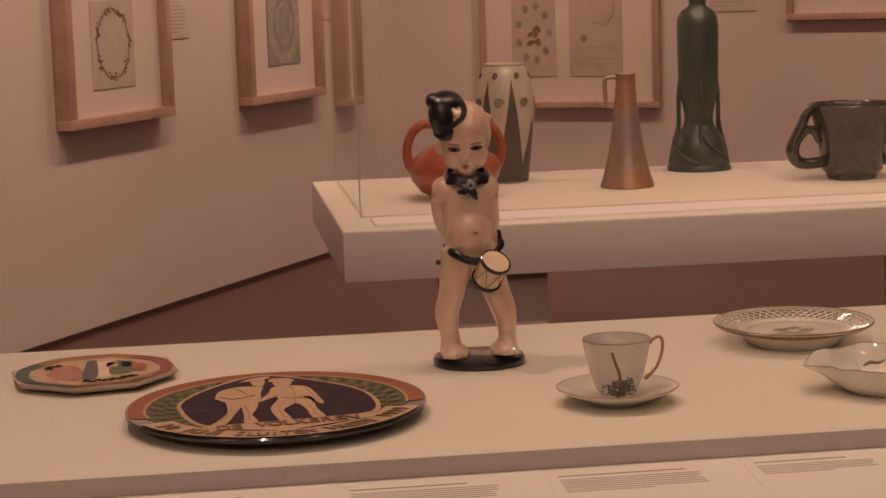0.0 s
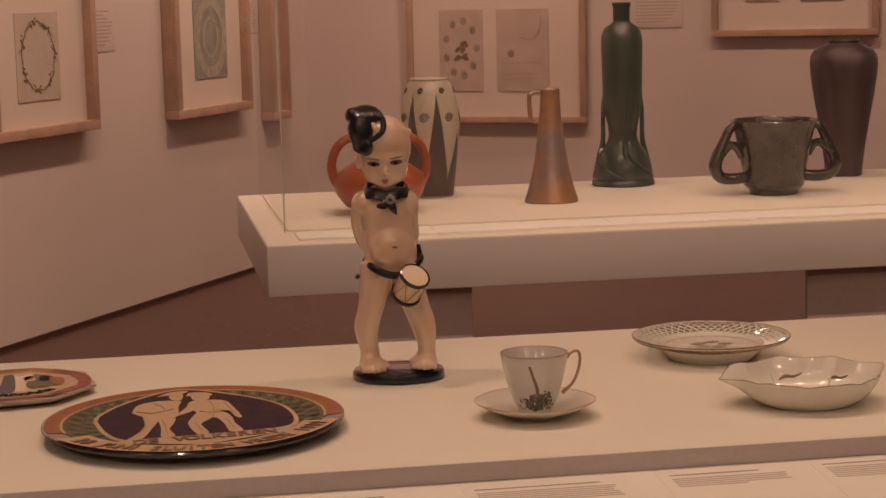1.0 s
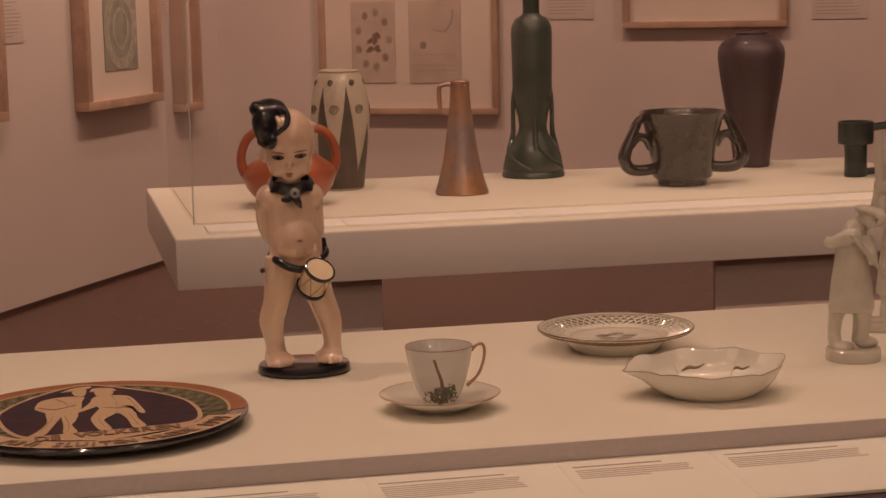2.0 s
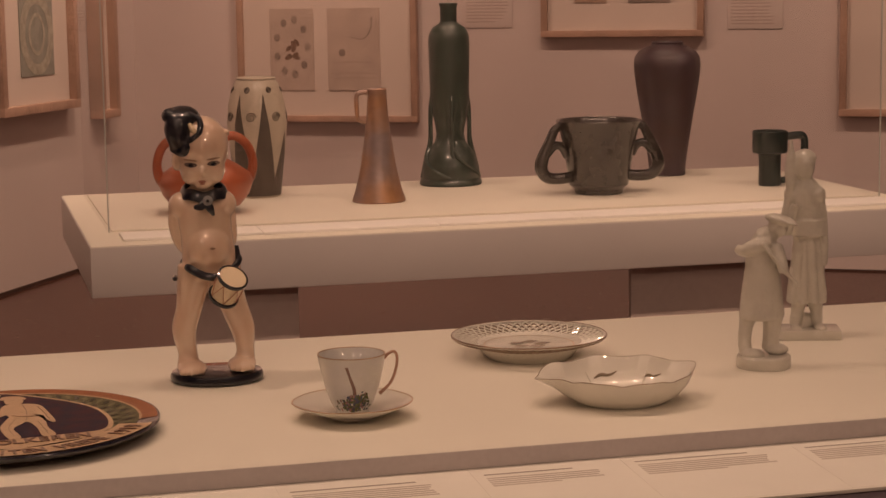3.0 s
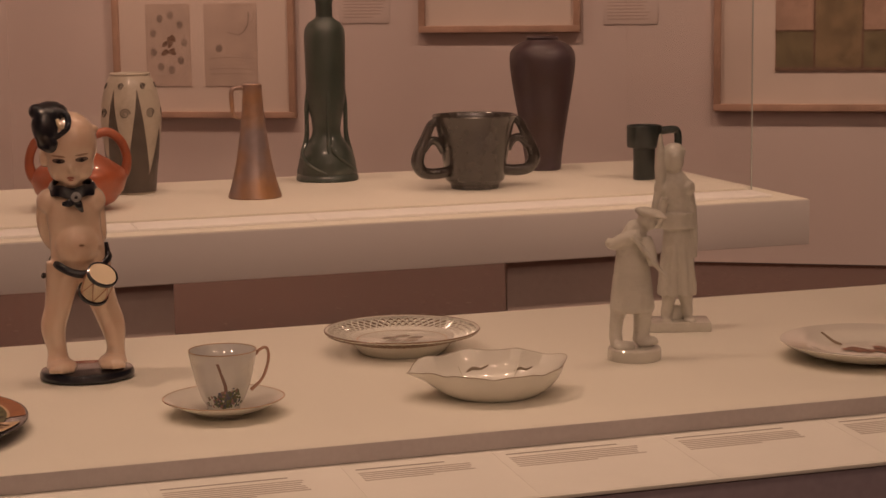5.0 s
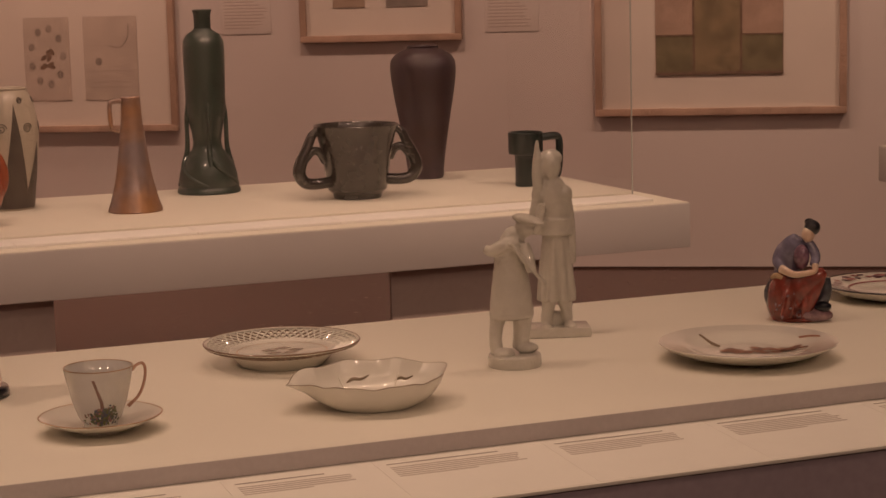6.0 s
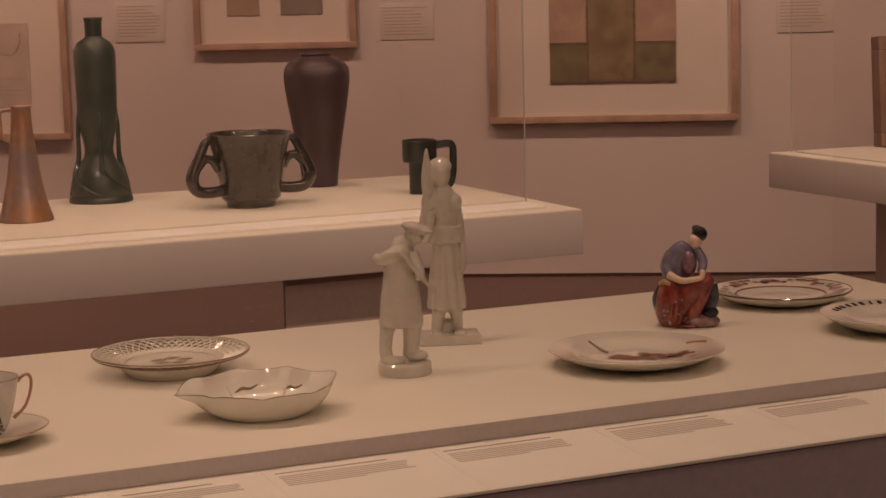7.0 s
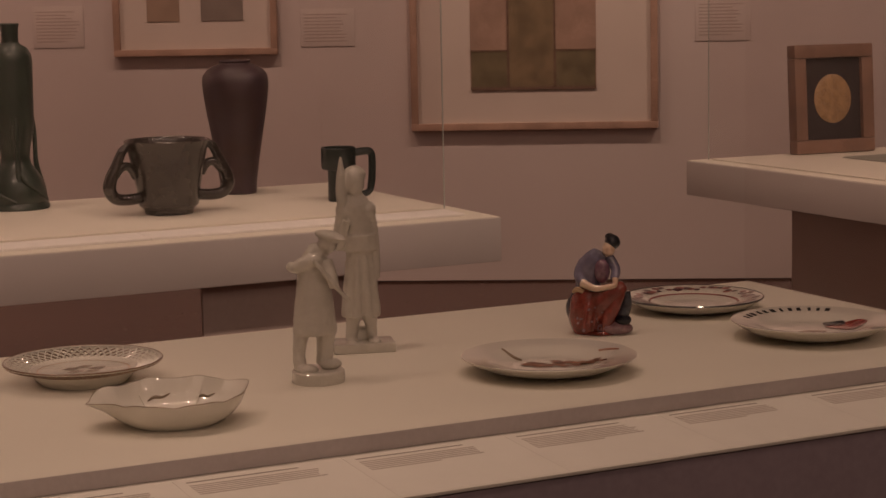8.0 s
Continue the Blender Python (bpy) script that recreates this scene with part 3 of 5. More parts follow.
    for i in range(6):
        a0, a1 = i * 1.047, (i + 0.5) * 1.047
        for u, v in ((a0, a1), (a1, a0 + 1.047)):
            up = 1 if u == a0 else -1
            q0 = d @ Vector((.0157 * math.cos(u), .0157 * math.sin(u), -.012 * up))
            q1 = d @ Vector((.0160 * math.cos((u + v) / 2), .0160 * math.sin((u + v) / 2), 0))
            q2 = d @ Vector((.0157 * math.cos(v), .0157 * math.sin(v), .012 * up))
            tube(bm, [(*q0, .0005), (*q1, .0005), (*q2, .0005)], 5, 3, n=3)
    # oval base
    lathe(bm, [(0, 0), (.054, 0), (.0585, .003), (.0585, .009), (.0565, .0125), (.052, .0135), (0, .0135)], 64, (0, 0, 0), 1,
          lambda a, r, z: (r * math.cos(a), .86 * r * math.sin(a), z))
    ob = part("drummer_figurine", bm, [SKIN_GLAZE, BLACK_GLAZE, mat("dim_painted_eye", (0.14, 0.09, 0.075), 0.3, 0.1), mat("lip_paint", (0.42, 0.16, 0.10), 0.3, 0.1), CREAM_GLAZE, mat("grey_button", (0.30, 0.30, 0.30), 0.3), mat("umber_brow", (0.36, 0.22, 0.15), 0.3, 0.1)])
    ob.matrix_basis = m
    return tagged(ob, "glazed porcelain standing drummer figurine with dark hat and black base", "figurine")


drummer(pose(0.676, 1.817, DECK, 0, 0, -7))


# ---- plates ----
def dish_profile(R, h, well, floor_z, t=0.005, lip=0.6):
    """Upper and lower outline of a plate: foot ring, rim and a flat well."""
    return [(0, floor_z - t), (well * 0.75, floor_z - t), (well * 0.78, 0.0), (well * 0.85, 0.0), (well * 0.95, 0.002), ((well + R) / 2, h * 0.42),
            (R * 0.985, h - t * 0.8), (R, h - t * 0.35), (R * 0.995, h), (R * 0.975, h), ((well + R) / 2, floor_z + (h - floor_z) * 0.45), (well, floor_z + 0.0006), (well * 0.9, floor_z), (0, floor_z)]


def surface(R, h, well, floor_z):
    """Height of the upper face at a radius."""
    xs = [0, well * 0.9, well, (well + R) / 2, R * 0.975, R]
    zs = [floor_z, floor_z, floor_z + 0.0006, floor_z + (h - floor_z) * 0.45, h, h]
    return lambda x, y: float(np.interp(math.hypot(x, y), xs, zs))


def arc(r, a0, a1, n=24):
    return [(r * math.cos(radians(a0 + (a1 - a0) * i / n)), r * math.sin(radians(a0 + (a1 - a0) * i / n))) for i in range(n + 1)]


def drape(bm, outline_in, outline_out, lift, up=0.0004, mi=0):
    """A painted band between two outlines of equal count, following the plate's face."""
    a = [bm.verts.new((x, y, lift(x, y) + up)) for x, y in outline_in]
    b = [bm.verts.new((x, y, lift(x, y) + up)) for x, y in outline_out]
    for i in range(len(a) - 1):
        bm.faces.new((a[i], b[i], b[i + 1], a[i + 1])).material_index = mi
    return bm


def band(bm, r0, r1, lift, up=0.0004, a0=0, a1=360, mi=0, n=72, steps=3):
    for s in range(steps):
        u, v = r0 + (r1 - r0) * s / steps, r0 + (r1 - r0) * (s + 1) / steps
        drape(bm, arc(u, a0, a1, n), arc(v, a0, a1, n), lift, up, mi)
    return bm


def fill(bm, outline, lift, up, mi=0, rings=5):
    """A painted patch with a star-shaped outline, following the plate's face."""
    cx = sum(x for x, y in outline) / len(outline)
    cy = sum(y for x, y in outline) / len(outline)
    pts = outline + outline[:1]
    for s in range(rings):
        u, v = max(s / rings, 0.001), (s + 1) / rings
        drape(bm, [(cx + (x - cx) * u, cy + (y - cy) * u) for x, y in pts], [(cx + (x - cx) * v, cy + (y - cy) * v) for x, y in pts], lift, up, mi)
    return bm


def blob(pts, n=6):
    """A rounded closed outline through a few (x, y) points."""
    q = curve_points([(x, y, 0, 0) for x, y in pts + pts[:1]], n)
    return [(a[0], a[1]) for a in q[:-1]]


ORANGE = mat("burnt_orange_glaze", (0.34, 0.135, 0.060), 0.35, 0.08, 60, 160, spec=0.12)
OCHRE = mat("pale_ochre_glaze", (0.57, 0.41, 0.26), 0.35, 0.05, 60, 160, spec=0.12)
GREEN = mat("sage_green_glaze", (0.115, 0.115, 0.055), 0.35, 0.15, 80, 160, spec=0.12)
DARK_GREEN = mat("dark_leaf_glaze", (0.06, 0.06, 0.035), 0.25, 0.15, 80, 160, spec=0.12)
PLUM = mat("plum_blue_glaze", (0.026, 0.022, 0.042), 0.55, 0.2, 50, 140, spec=0.12, tint=(0.066, 0.026, 0.036))
PALE_LEAF = mat("pale_leaf_glaze", (0.20, 0.19, 0.10), 0.3, 0.15, 80, 160, spec=0.12)
LETTER = mat("brown_lettering", (0.16, 0.075, 0.035), 0.3, 0.1, 60, 140)
NAVY = mat("navy_rim_glaze", (0.014, 0.014, 0.026), 0.25, 0.05, 60, 140, coat=1.0, crisp=0.085, ior=1.7)


MATT_BLACK = mat("brown_black_slip", (0.022, 0.020, 0.020), 0.6, 0.1, 60, 140, spec=0.1)


def peace_plate(m):
    R, h, well, fz = 0.170, 0.0175, 0.140, 0.0150
    f = surface(R, h, well, fz)
    t = thing("commemorative_plate", m, "large lettered earthenware plate with two pale shapes on plum", "plate")
    part("plate_body", lathe(bmesh.new(), dish_profile(R, h, well, fz, 0.006), 96), NAVY, t, "dark-glazed plate with navy rim")
    part("orange_border", band(bmesh.new(), 0.149, 0.1665, f, 0.0005, -12, 192), ORANGE, t, "burnt-orange border")
    part("pale_line", band(bmesh.new(), 0.1462, 0.1492, f, 0.0008, -14, 194), OCHRE, t)
    border = part("leaf_border", band(bmesh.new(), 0.085, 0.1464, f, 0.0005, -48, 228), GREEN, t, "sage-green leaf border")
    bm = bmesh.new()
    for i in range(50):
        a = -36 + 252 * i / 49
        turn = 1 if a < 90 else -1
        for r0, dr, da in ((0.108, 0.019, 5.0), (0.125, 0.019, 5.0)):
            o = [(r0 * math.cos(radians(a + turn * e)), r0 * math.sin(radians(a + turn * e))) for r0, e in ((r0, 0), (r0 + dr * .55, da * .2), (r0 + dr, da), (r0 + dr * .5, da * .9))]
            fill(bm, o, f, 0.0009, i % 2, 2)
    part("leaf_brushwork", bm, [DARK_GREEN, PALE_LEAF], border, "dark and pale leaf strokes")
    # pointed arch of plum ground with a pale outline
    arch = [(-0.112, 0.015), (-0.106, 0.046), (-0.079, 0.097), (-0.041, 0.138), (-0.004, 0.158), (0.033, 0.138), (0.076, 0.094), (0.104, 0.045), (0.114, -0.007), (0.111, -0.055), (0.096, -0.078),
            (0.050, -0.084), (0.0, -0.088), (-0.050, -0.090), (-0.086, -0.088), (-0.104, -0.045)]
    arch = blob(arch, 5)
    part("arch_outline", fill(bmesh.new(), arch, f, 0.0010), OCHRE, t, "pale arch outline")
    ground = part("arch_ground", fill(bmesh.new(), [(x * 0.955, 0.03 + (y - 0.03) * 0.955) for x, y in arch], f, 0.0012), PLUM, t, "mottled plum ground")
    shapes = ([(-0.067, 0.046), (-0.060, 0.081), (-0.046, 0.096), (-0.029, 0.101), (-0.008, 0.092), (-0.012, 0.068), (-0.018, 0.014), (-0.034, 0.004), (-0.054, 0.019)],
              [(-0.056, 0.022), (-0.039, 0.007), (-0.050, -0.042), (-0.063, -0.086), (-0.080, -0.088), (-0.071, -0.072), (-0.057, -0.026)],
              [(-0.040, 0.011), (-0.021, 0.008), (-0.025, -0.025), (-0.031, -0.050), (-0.027, -0.084), (-0.042, -0.084), (-0.040, -0.048)],
              [(-0.018, 0.103), (-0.020, 0.122), (-0.012, 0.136), (-0.003, 0.134), (-0.004, 0.113), (-0.009, 0.095)],
              [(-0.034, 0.124), (-0.018, 0.141), (0.002, 0.146), (0.002, 0.136), (-0.018, 0.128)],
              [(-0.002, 0.071), (0.006, 0.089), (0.025, 0.090), (0.043, 0.078), (0.049, 0.040), (0.053, -0.012), (0.046, -0.010), (0.042, 0.024), (0.040, -0.005), (0.025, -0.010), (0.006, 0.020)],
              [(0.0, 0.070), (0.006, 0.045), (-0.008, 0.023), (-0.022, 0.012), (-0.016, 0.027), (-0.007, 0.048)],
              [(0.005, 0.024), (0.021, -0.002), (0.005, -0.036), (0.010, -0.080), (-0.003, -0.084), (-0.009, -0.033), (-0.004, -0.005)],
              [(0.024, -0.004), (0.041, -0.004), (0.042, -0.040), (0.047, -0.079), (0.033, -0.082), (0.030, -0.038)],
              [(0.006, 0.093), (0.007, 0.116), (0.026, 0.113), (0.025, 0.094), (0.016, 0.088)],
              [(0.000, 0.117), (0.006, 0.133), (0.026, 0.129), (0.031, 0.113), (0.016, 0.112)])
    for k, o in enumerate(shapes):
        part("pale_shape", fill(bmesh.new(), blob(o, 4), f, 0.0015 + 0.00004 * k, 0, 3), OCHRE, ground, "plain cream shape")
    for pts in ([(-0.062, 0.05), (-0.045, 0.036), (-0.020, 0.05)], [(-0.040, 0.09), (-0.030, 0.06), (-0.032, 0.03)], [(-0.048, 0.0), (-0.058, -0.04), (-0.066, -0.07)], [(-0.036, 0.0), (-0.034, -0.04), (-0.036, -0.07)],
                [(0.024, 0.085), (0.026, 0.05), (0.022, 0.0)], [(0.040, 0.07), (0.044, 0.04), (0.047, 0.0)], [(0.010, 0.01), (0.0, -0.03), (0.003, -0.07)], [(0.034, -0.01), (0.037, -0.04), (0.039, -0.07)], [(0.008, 0.03), (0.022, 0.02), (0.040, 0.02)]):
        part("brown_line", tube(bmesh.new(), [(x, y, f(x, y) + .0017, .0005) for x, y in pts], 5, 0, 4, .4), LETTER, ground)
    # lettered band
    lettered = part("letter_band", band(bmesh.new(), 0.128, 0.1665, f, 0.0012, 203, 337), OCHRE, t, "pale lettered band")
    part("letter_panel", fill(bmesh.new(), [(-0.088, -0.091), (0.0, -0.090), (0.100, -0.080), (0.108, -0.095), (0.0, -0.132), (-0.096, -0.100)], f, 0.0014), OCHRE, t)
    for i, ch in enumerate("DE VOLKEREN"):
        if ch != " ":
            x, y = -0.066 + 0.0140 * i, -0.113 + 0.0010 * i
            part("letter", letters(ch, 0.029), LETTER, lettered, "", False, Matrix.Translation((x, y, f(x, y + .01) + 0.0020)) @ Matrix.Diagonal((0.78, 1, 1, 1)))
    for i, ch in enumerate("28 JUNI SLUITEN VREDE 1919"):
        if ch != " ":
            a = 212 + 4.75 * i
            x, y = 0.1590 * math.cos(radians(a)), 0.1590 * math.sin(radians(a))
            part("letter", letters(ch, 0.028), LETTER, lettered, "", False, Matrix.Translation((x, y, f(x, y) + 0.0018)) @ pose(0, 0, 0, 0, 0, a - 270) @ pose(0, 0, 0, -2, 0, 0) @ Matrix.Diagonal((0.72, 1, 1, 1)))
    return t


peace_plate(pose(0.409, 1.584, DECK, 0, 0, 2.5))


def octagon_plate(m):
    R, h, well, fz = 0.100, 0.0125, 0.086, 0.0105

    def eight(a, r, z):
        k = math.cos(math.pi / 8) / math.cos(((a + math.pi / 8) % (math.pi / 4)) - math.pi / 8)
        w = min(1.0, max(0.0, (r - 0.05) / 0.03))
        r2 = r * (1 + (1.07 * k - 1) * w)
        return r2 * math.cos(a), r2 * math.sin(a), z
    f = surface(R, h, well, fz)
    t = thing("octagonal_plate", m, "eight-sided earthenware plate painted with bold coloured shapes", "plate")
    part("plate_body", lathe(bmesh.new(), dish_profile(R, h, well, fz, 0.005), 64, shape=eight), mat("pale_rim_glaze", (0.52, 0.44, 0.38), 0.4, 0.12, 20, 120, spec=0.2, tint=(0.42, 0.34, 0.30)), t, "pale crackled rim")
    for name, a0, a1, tone in (("rose_rim", -120, 48, (0.36, 0.14, 0.11)), ("ochre_rim", 48, 132, (0.40, 0.23, 0.12)), ("teal_rim", 132, 240, (0.12, 0.15, 0.13))):
        part(name, band(bmesh.new(), 0.081, 0.0975, f, 0.0005, a0, a1), mat(name + "_glaze", tone, 0.5, 0.15, 40, 120, spec=0.12), t, name.replace("_", " ") + " paint")
    part("pale_ring", fill(bmesh.new(), [(.083 * math.cos(radians(22.5 + 45 * i)), .083 * math.sin(radians(22.5 + 45 * i))) for i in range(8)], f, 0.0008), OCHRE, t, "pale inner field")
    for name, o, mt, up in (("red_shape", [(-.060, .0), (-.046, .034), (-.020, .044), (-.014, -.02), (-.024, -.050), (-.048, -.038)], mat("red_glaze", (0.43, 0.13, 0.09), 0.25, 0.2, 40, 150, spec=0.12, tint=(0.36, 0.19, 0.13)), .0011),
                            ("blue_stripe", [(-.002, .062), (.010, .060), (-.002, -.040), (-.020, -.040)], mat("slate_glaze", (0.05, 0.07, 0.10), 0.25, 0.1, 60, 150, spec=0.12), .0014),
                            ("cream_shape", [(.010, .058), (.030, .056), (.034, .044), (.020, .040), (.014, -.038), (-.002, -.040)], CREAM_GLAZE, .0013),
                            ("green_shape", [(.034, .056), (.052, .040), (.056, .010), (.044, -.026), (.018, -.030), (.020, .010), (.032, .020)], mat("bottle_green_glaze", (0.035, 0.075, 0.055), 0.25, 0.2, 60, 150, spec=0.12, tint=(0.12, 0.12, 0.045)), .0015),
                            ("slate_shape", [(.040, .040), (.050, .034), (.046, .008), (.036, .012)], MATT_BLACK, .0017),
                            ("orange_shape", [(.050, .030), (.066, .014), (.060, -.022), (.048, -.018)], ORANGE, .0018)):
        part(name, fill(bmesh.new(), blob(o, 4), f, up, 0, 3), mt, t)
    for i in range(16):
        a = 252 + 5.2 * i if i < 12 else 128 + 7.0 * (i - 12)
        r = .066 - (.004 if i % 3 == 0 else 0)
        x, y = r * math.cos(radians(a)), r * math.sin(radians(a))
        part("letter_bar", box(bmesh.new(), -.0022, .0022, -.0055, .0055, 0, .0005), MATT_BLACK, t, "", False, Matrix.Translation((x, y, f(x, y) + .0019)) @ pose(0, 0, 0, 0, 0, a - 270 + (15 if i % 2 else -12)))
    return t


octagon_plate(pose(0.1935, 1.852, DECK, 0, 0, 10))


# ---- teacup on its saucer ----
def teacup(m):
    s = thing("saucer", m, "fine white porcelain saucer with a thin gilt rim", "saucer")
    R = 0.0690
    prof = [(0, .003), (.022, .003), (.0225, 0), (.025, 0), (.026, .003), (.045, .0078), (R - .001, .0182), (R, .0197), (R - .0015, .0199), (.045, .0098), (.026, .0055), (0, .0055)]

    def scallop(a, r, z):
        k = 1 + 0.012 * math.cos(6 * a) * (r / R) ** 3
        return r * k * math.cos(a), r * k * math.sin(a), z
    dish = part("saucer_body", lathe(bmesh.new(), prof, 72, shape=scallop), WHITE_GLAZE, s)
    part("gilt_rim", lathe(bmesh.new(), [(R - .0014, .0199), (R - .0011, .0203), (R + .0002, .0202), (R + .0002, .0195)], 72, shape=scallop), GILT, dish, "gilt rim line")
    c = thing("teacup", m @ pose(0, 0, .0057), "white porcelain teacup painted with a small landscape", "cup")
    prof = [(0, .004), (.0155, .004), (.016, 0), (.0185, 0), (.0190, .004), (.0245, .013), (.0310, .031), (.0355, .050), (.0390, .0685), (.0384, .0692), (.0377, .0685), (.0343, .050), (.0298, .031), (.0232, .0145), (.017, .0065), (0, .0058)]
    bowl = part("bowl", lathe(bmesh.new(), prof, 64), mat("shaded_cup_glaze", (0.68, 0.67, 0.59), 0.3, 0.06, 22, 120, coat=1.0, tint=(0.58, 0.57, 0.56), crisp=0.085, ior=1.7), c)
    part("gilt_rim", lathe(bmesh.new(), [(.0378, .0688), (.0382, .0696), (.0391, .0693), (.0391, .0687)], 64), GILT, bowl, "gilt rim line")
    part("handle", tube(bmesh.new(), [(.0375, 0, .062, .0019), (.0425, 0, .0675, .0017), (.0495, 0, .0695, .0017), (.0525, 0, .062, .0017), (.0505, 0, .048, .0017), (.044, 0, .033, .0017), (.0315, 0, .021, .0022)], 10), mat("blush_gilt_handle", (0.55, 0.33, 0.23), 0.25, 0.1, 30, 90, coat=0.4), c, "curved gilded handle")
    xs, zs = [0.004, .013, .031, .050, .0685], [.0190, .0245, .0310, .0355, .0390]

    def on_bowl(ang, z, out=0.0004):
        r = float(np.interp(z, xs, zs)) + out
        return Vector((r * math.cos(ang), r * math.sin(ang), z))

    def patch(name, pts, mt):
        bm = bmesh.new()
        vs = [bm.verts.new(on_bowl(radians(a), z)) for a, z in pts]
        mid = bm.verts.new(on_bowl(radians(sum(a for a, z in pts) / len(pts)), sum(z for a, z in pts) / len(pts), .0007))
        for i in range(len(vs)):
            bm.faces.new((vs[i], vs[(i + 1) % len(vs)], mid))
        part(name, bm, mt, bowl)
    leaf = mat("painted_foliage", (0.15, 0.17, 0.065), 0.2, 0.2, 120, 300, coat=0.4)
    blue = mat("painted_blue_grey", (0.11, 0.12, 0.17), 0.2, 0.2, 120, 300, coat=0.4)
    rose = mat("painted_rose", (0.45, 0.24, 0.22), 0.2, 0.2, 120, 300, coat=0.4)
    rnd4 = random.Random(7)
    tufts = [bmesh.new() for _ in range(3)]
    for k in range(210):
        a = rnd4.gauss(272, 22)
        z = .006 + .021 * rnd4.random() ** 1.2 * (1 - .35 * abs(a - 272) / 60) + (.006 if 285 < a < 305 or 238 < a < 250 else 0) * rnd4.random()
        w, hh = rnd4.uniform(1.8, 4.2), rnd4.uniform(.0010, .0026)
        bm, lift = tufts[(0, 1, 0, 1, 0, 2)[k % 6]], .0003 + k * .000002
        vs = [bm.verts.new(on_bowl(radians(a + w * math.cos(c)), z + hh * math.sin(c), lift)) for c in (2 * math.pi * j / 6 + .3 for j in range(6))]
        bm.faces.new(vs)
    for name, bm, mt in zip(("painted_foliage", "painted_water", "painted_blossom"), tufts, (leaf, blue, rose)):
        part(name, bm, mt, bowl)
    patch("painted_trunk", [(255, .060), (260, .060), (274, .034), (281, .014), (271, .014), (267, .034)], mat("painted_trunk", (0.20, 0.11, 0.08), 0.2, 0.1, 100, 200, coat=0.4))
    patch("painted_house", [(268, .013), (286, .013), (286, .021), (277, .026), (268, .021)], blue)


teacup(pose(0.7965, 1.557, DECK, 0, 0, -8))


# ---- pierced lattice plate ----
def lattice_plate(m):
    R, h, well, fz = 0.103, 0.029, 0.064, 0.016
    t = thing("lattice_plate", m, "white porcelain plate with a pierced lattice rim and gilt lines", "plate")
    prof = [(0, fz - .004), (.050, fz - .004), (.051, 0), (.055, 0), (.0575, .0015), (.0640, fz - .0065), (.070, fz + .0005), (.0715, fz + .0035), (.0695, fz + .0045), (well, fz + .0004), (0, fz)]
    part("well", lathe(bmesh.new(), prof, 72), WHITE_GLAZE, t)
    rim = part("rim", lathe(bmesh.new(), [(R - .004, h - .0025), (R, h - .001), (R + .0004, h + .0003), (R - .0008, h + .0012), (R - .0045, h + .0002)], 72), WHITE_GLAZE, t)
    part("gilt_line", lathe(bmesh.new(), [(R - .0012, h + .0012), (R - .0004, h + .0018), (R + .0006, h + .0008), (R + .0004, h - .0001)], 72), mat("umber_line", (0.20, 0.12, 0.07), 0.3, 0.1), rim, "brown rim line")
    n = 52
    # Brown bars under the strands stand in for the shade in the piercings.
    strand_shade = bmesh.new()
    z0, z1 = fz + .003, h - .001
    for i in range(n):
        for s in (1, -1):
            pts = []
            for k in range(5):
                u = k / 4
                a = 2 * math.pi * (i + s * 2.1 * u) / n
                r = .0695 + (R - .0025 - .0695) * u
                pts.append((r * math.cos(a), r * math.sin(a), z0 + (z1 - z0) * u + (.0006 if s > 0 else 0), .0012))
            part("lattice_strand", tube(bmesh.new(), pts, 5, 0, 1), WHITE_GLAZE, rim)
            tube(strand_shade, [(x, y, z - .0016, .0012) for x, y, z, _ in pts], 5, 0, 1)
    part("lattice_lining", strand_shade, mat("hole_shade_brown", (0.26, 0.18, 0.12), 0.5, 0.1), rim, "brown bars below the strands, painted shade of the piercings")
    f = surface(R, h, well, fz)
    part("gilt_ring", band(bmesh.new(), .0585, .0600, f, .0008), GILT, t, "gilt ring round the well")
    bm = bmesh.new()
    for a in range(0, 360, 72):
        p = Vector((.018 * math.cos(radians(a)), .018 * math.sin(radians(a)), 0))
        fill(bm, blob([(p.x - .012, p.y), (p.x, p.y + .008), (p.x + .013, p.y + .002), (p.x, p.y - .007)], 4), f, .0008, 0, 2)
    part("painted_motif", bm, mat("faint_grey_motif", (0.36, 0.30, 0.22), 0.2, 0.2, 60, 150, coat=0.4), t, "faint painted motif")
    return t


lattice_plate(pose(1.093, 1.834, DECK))


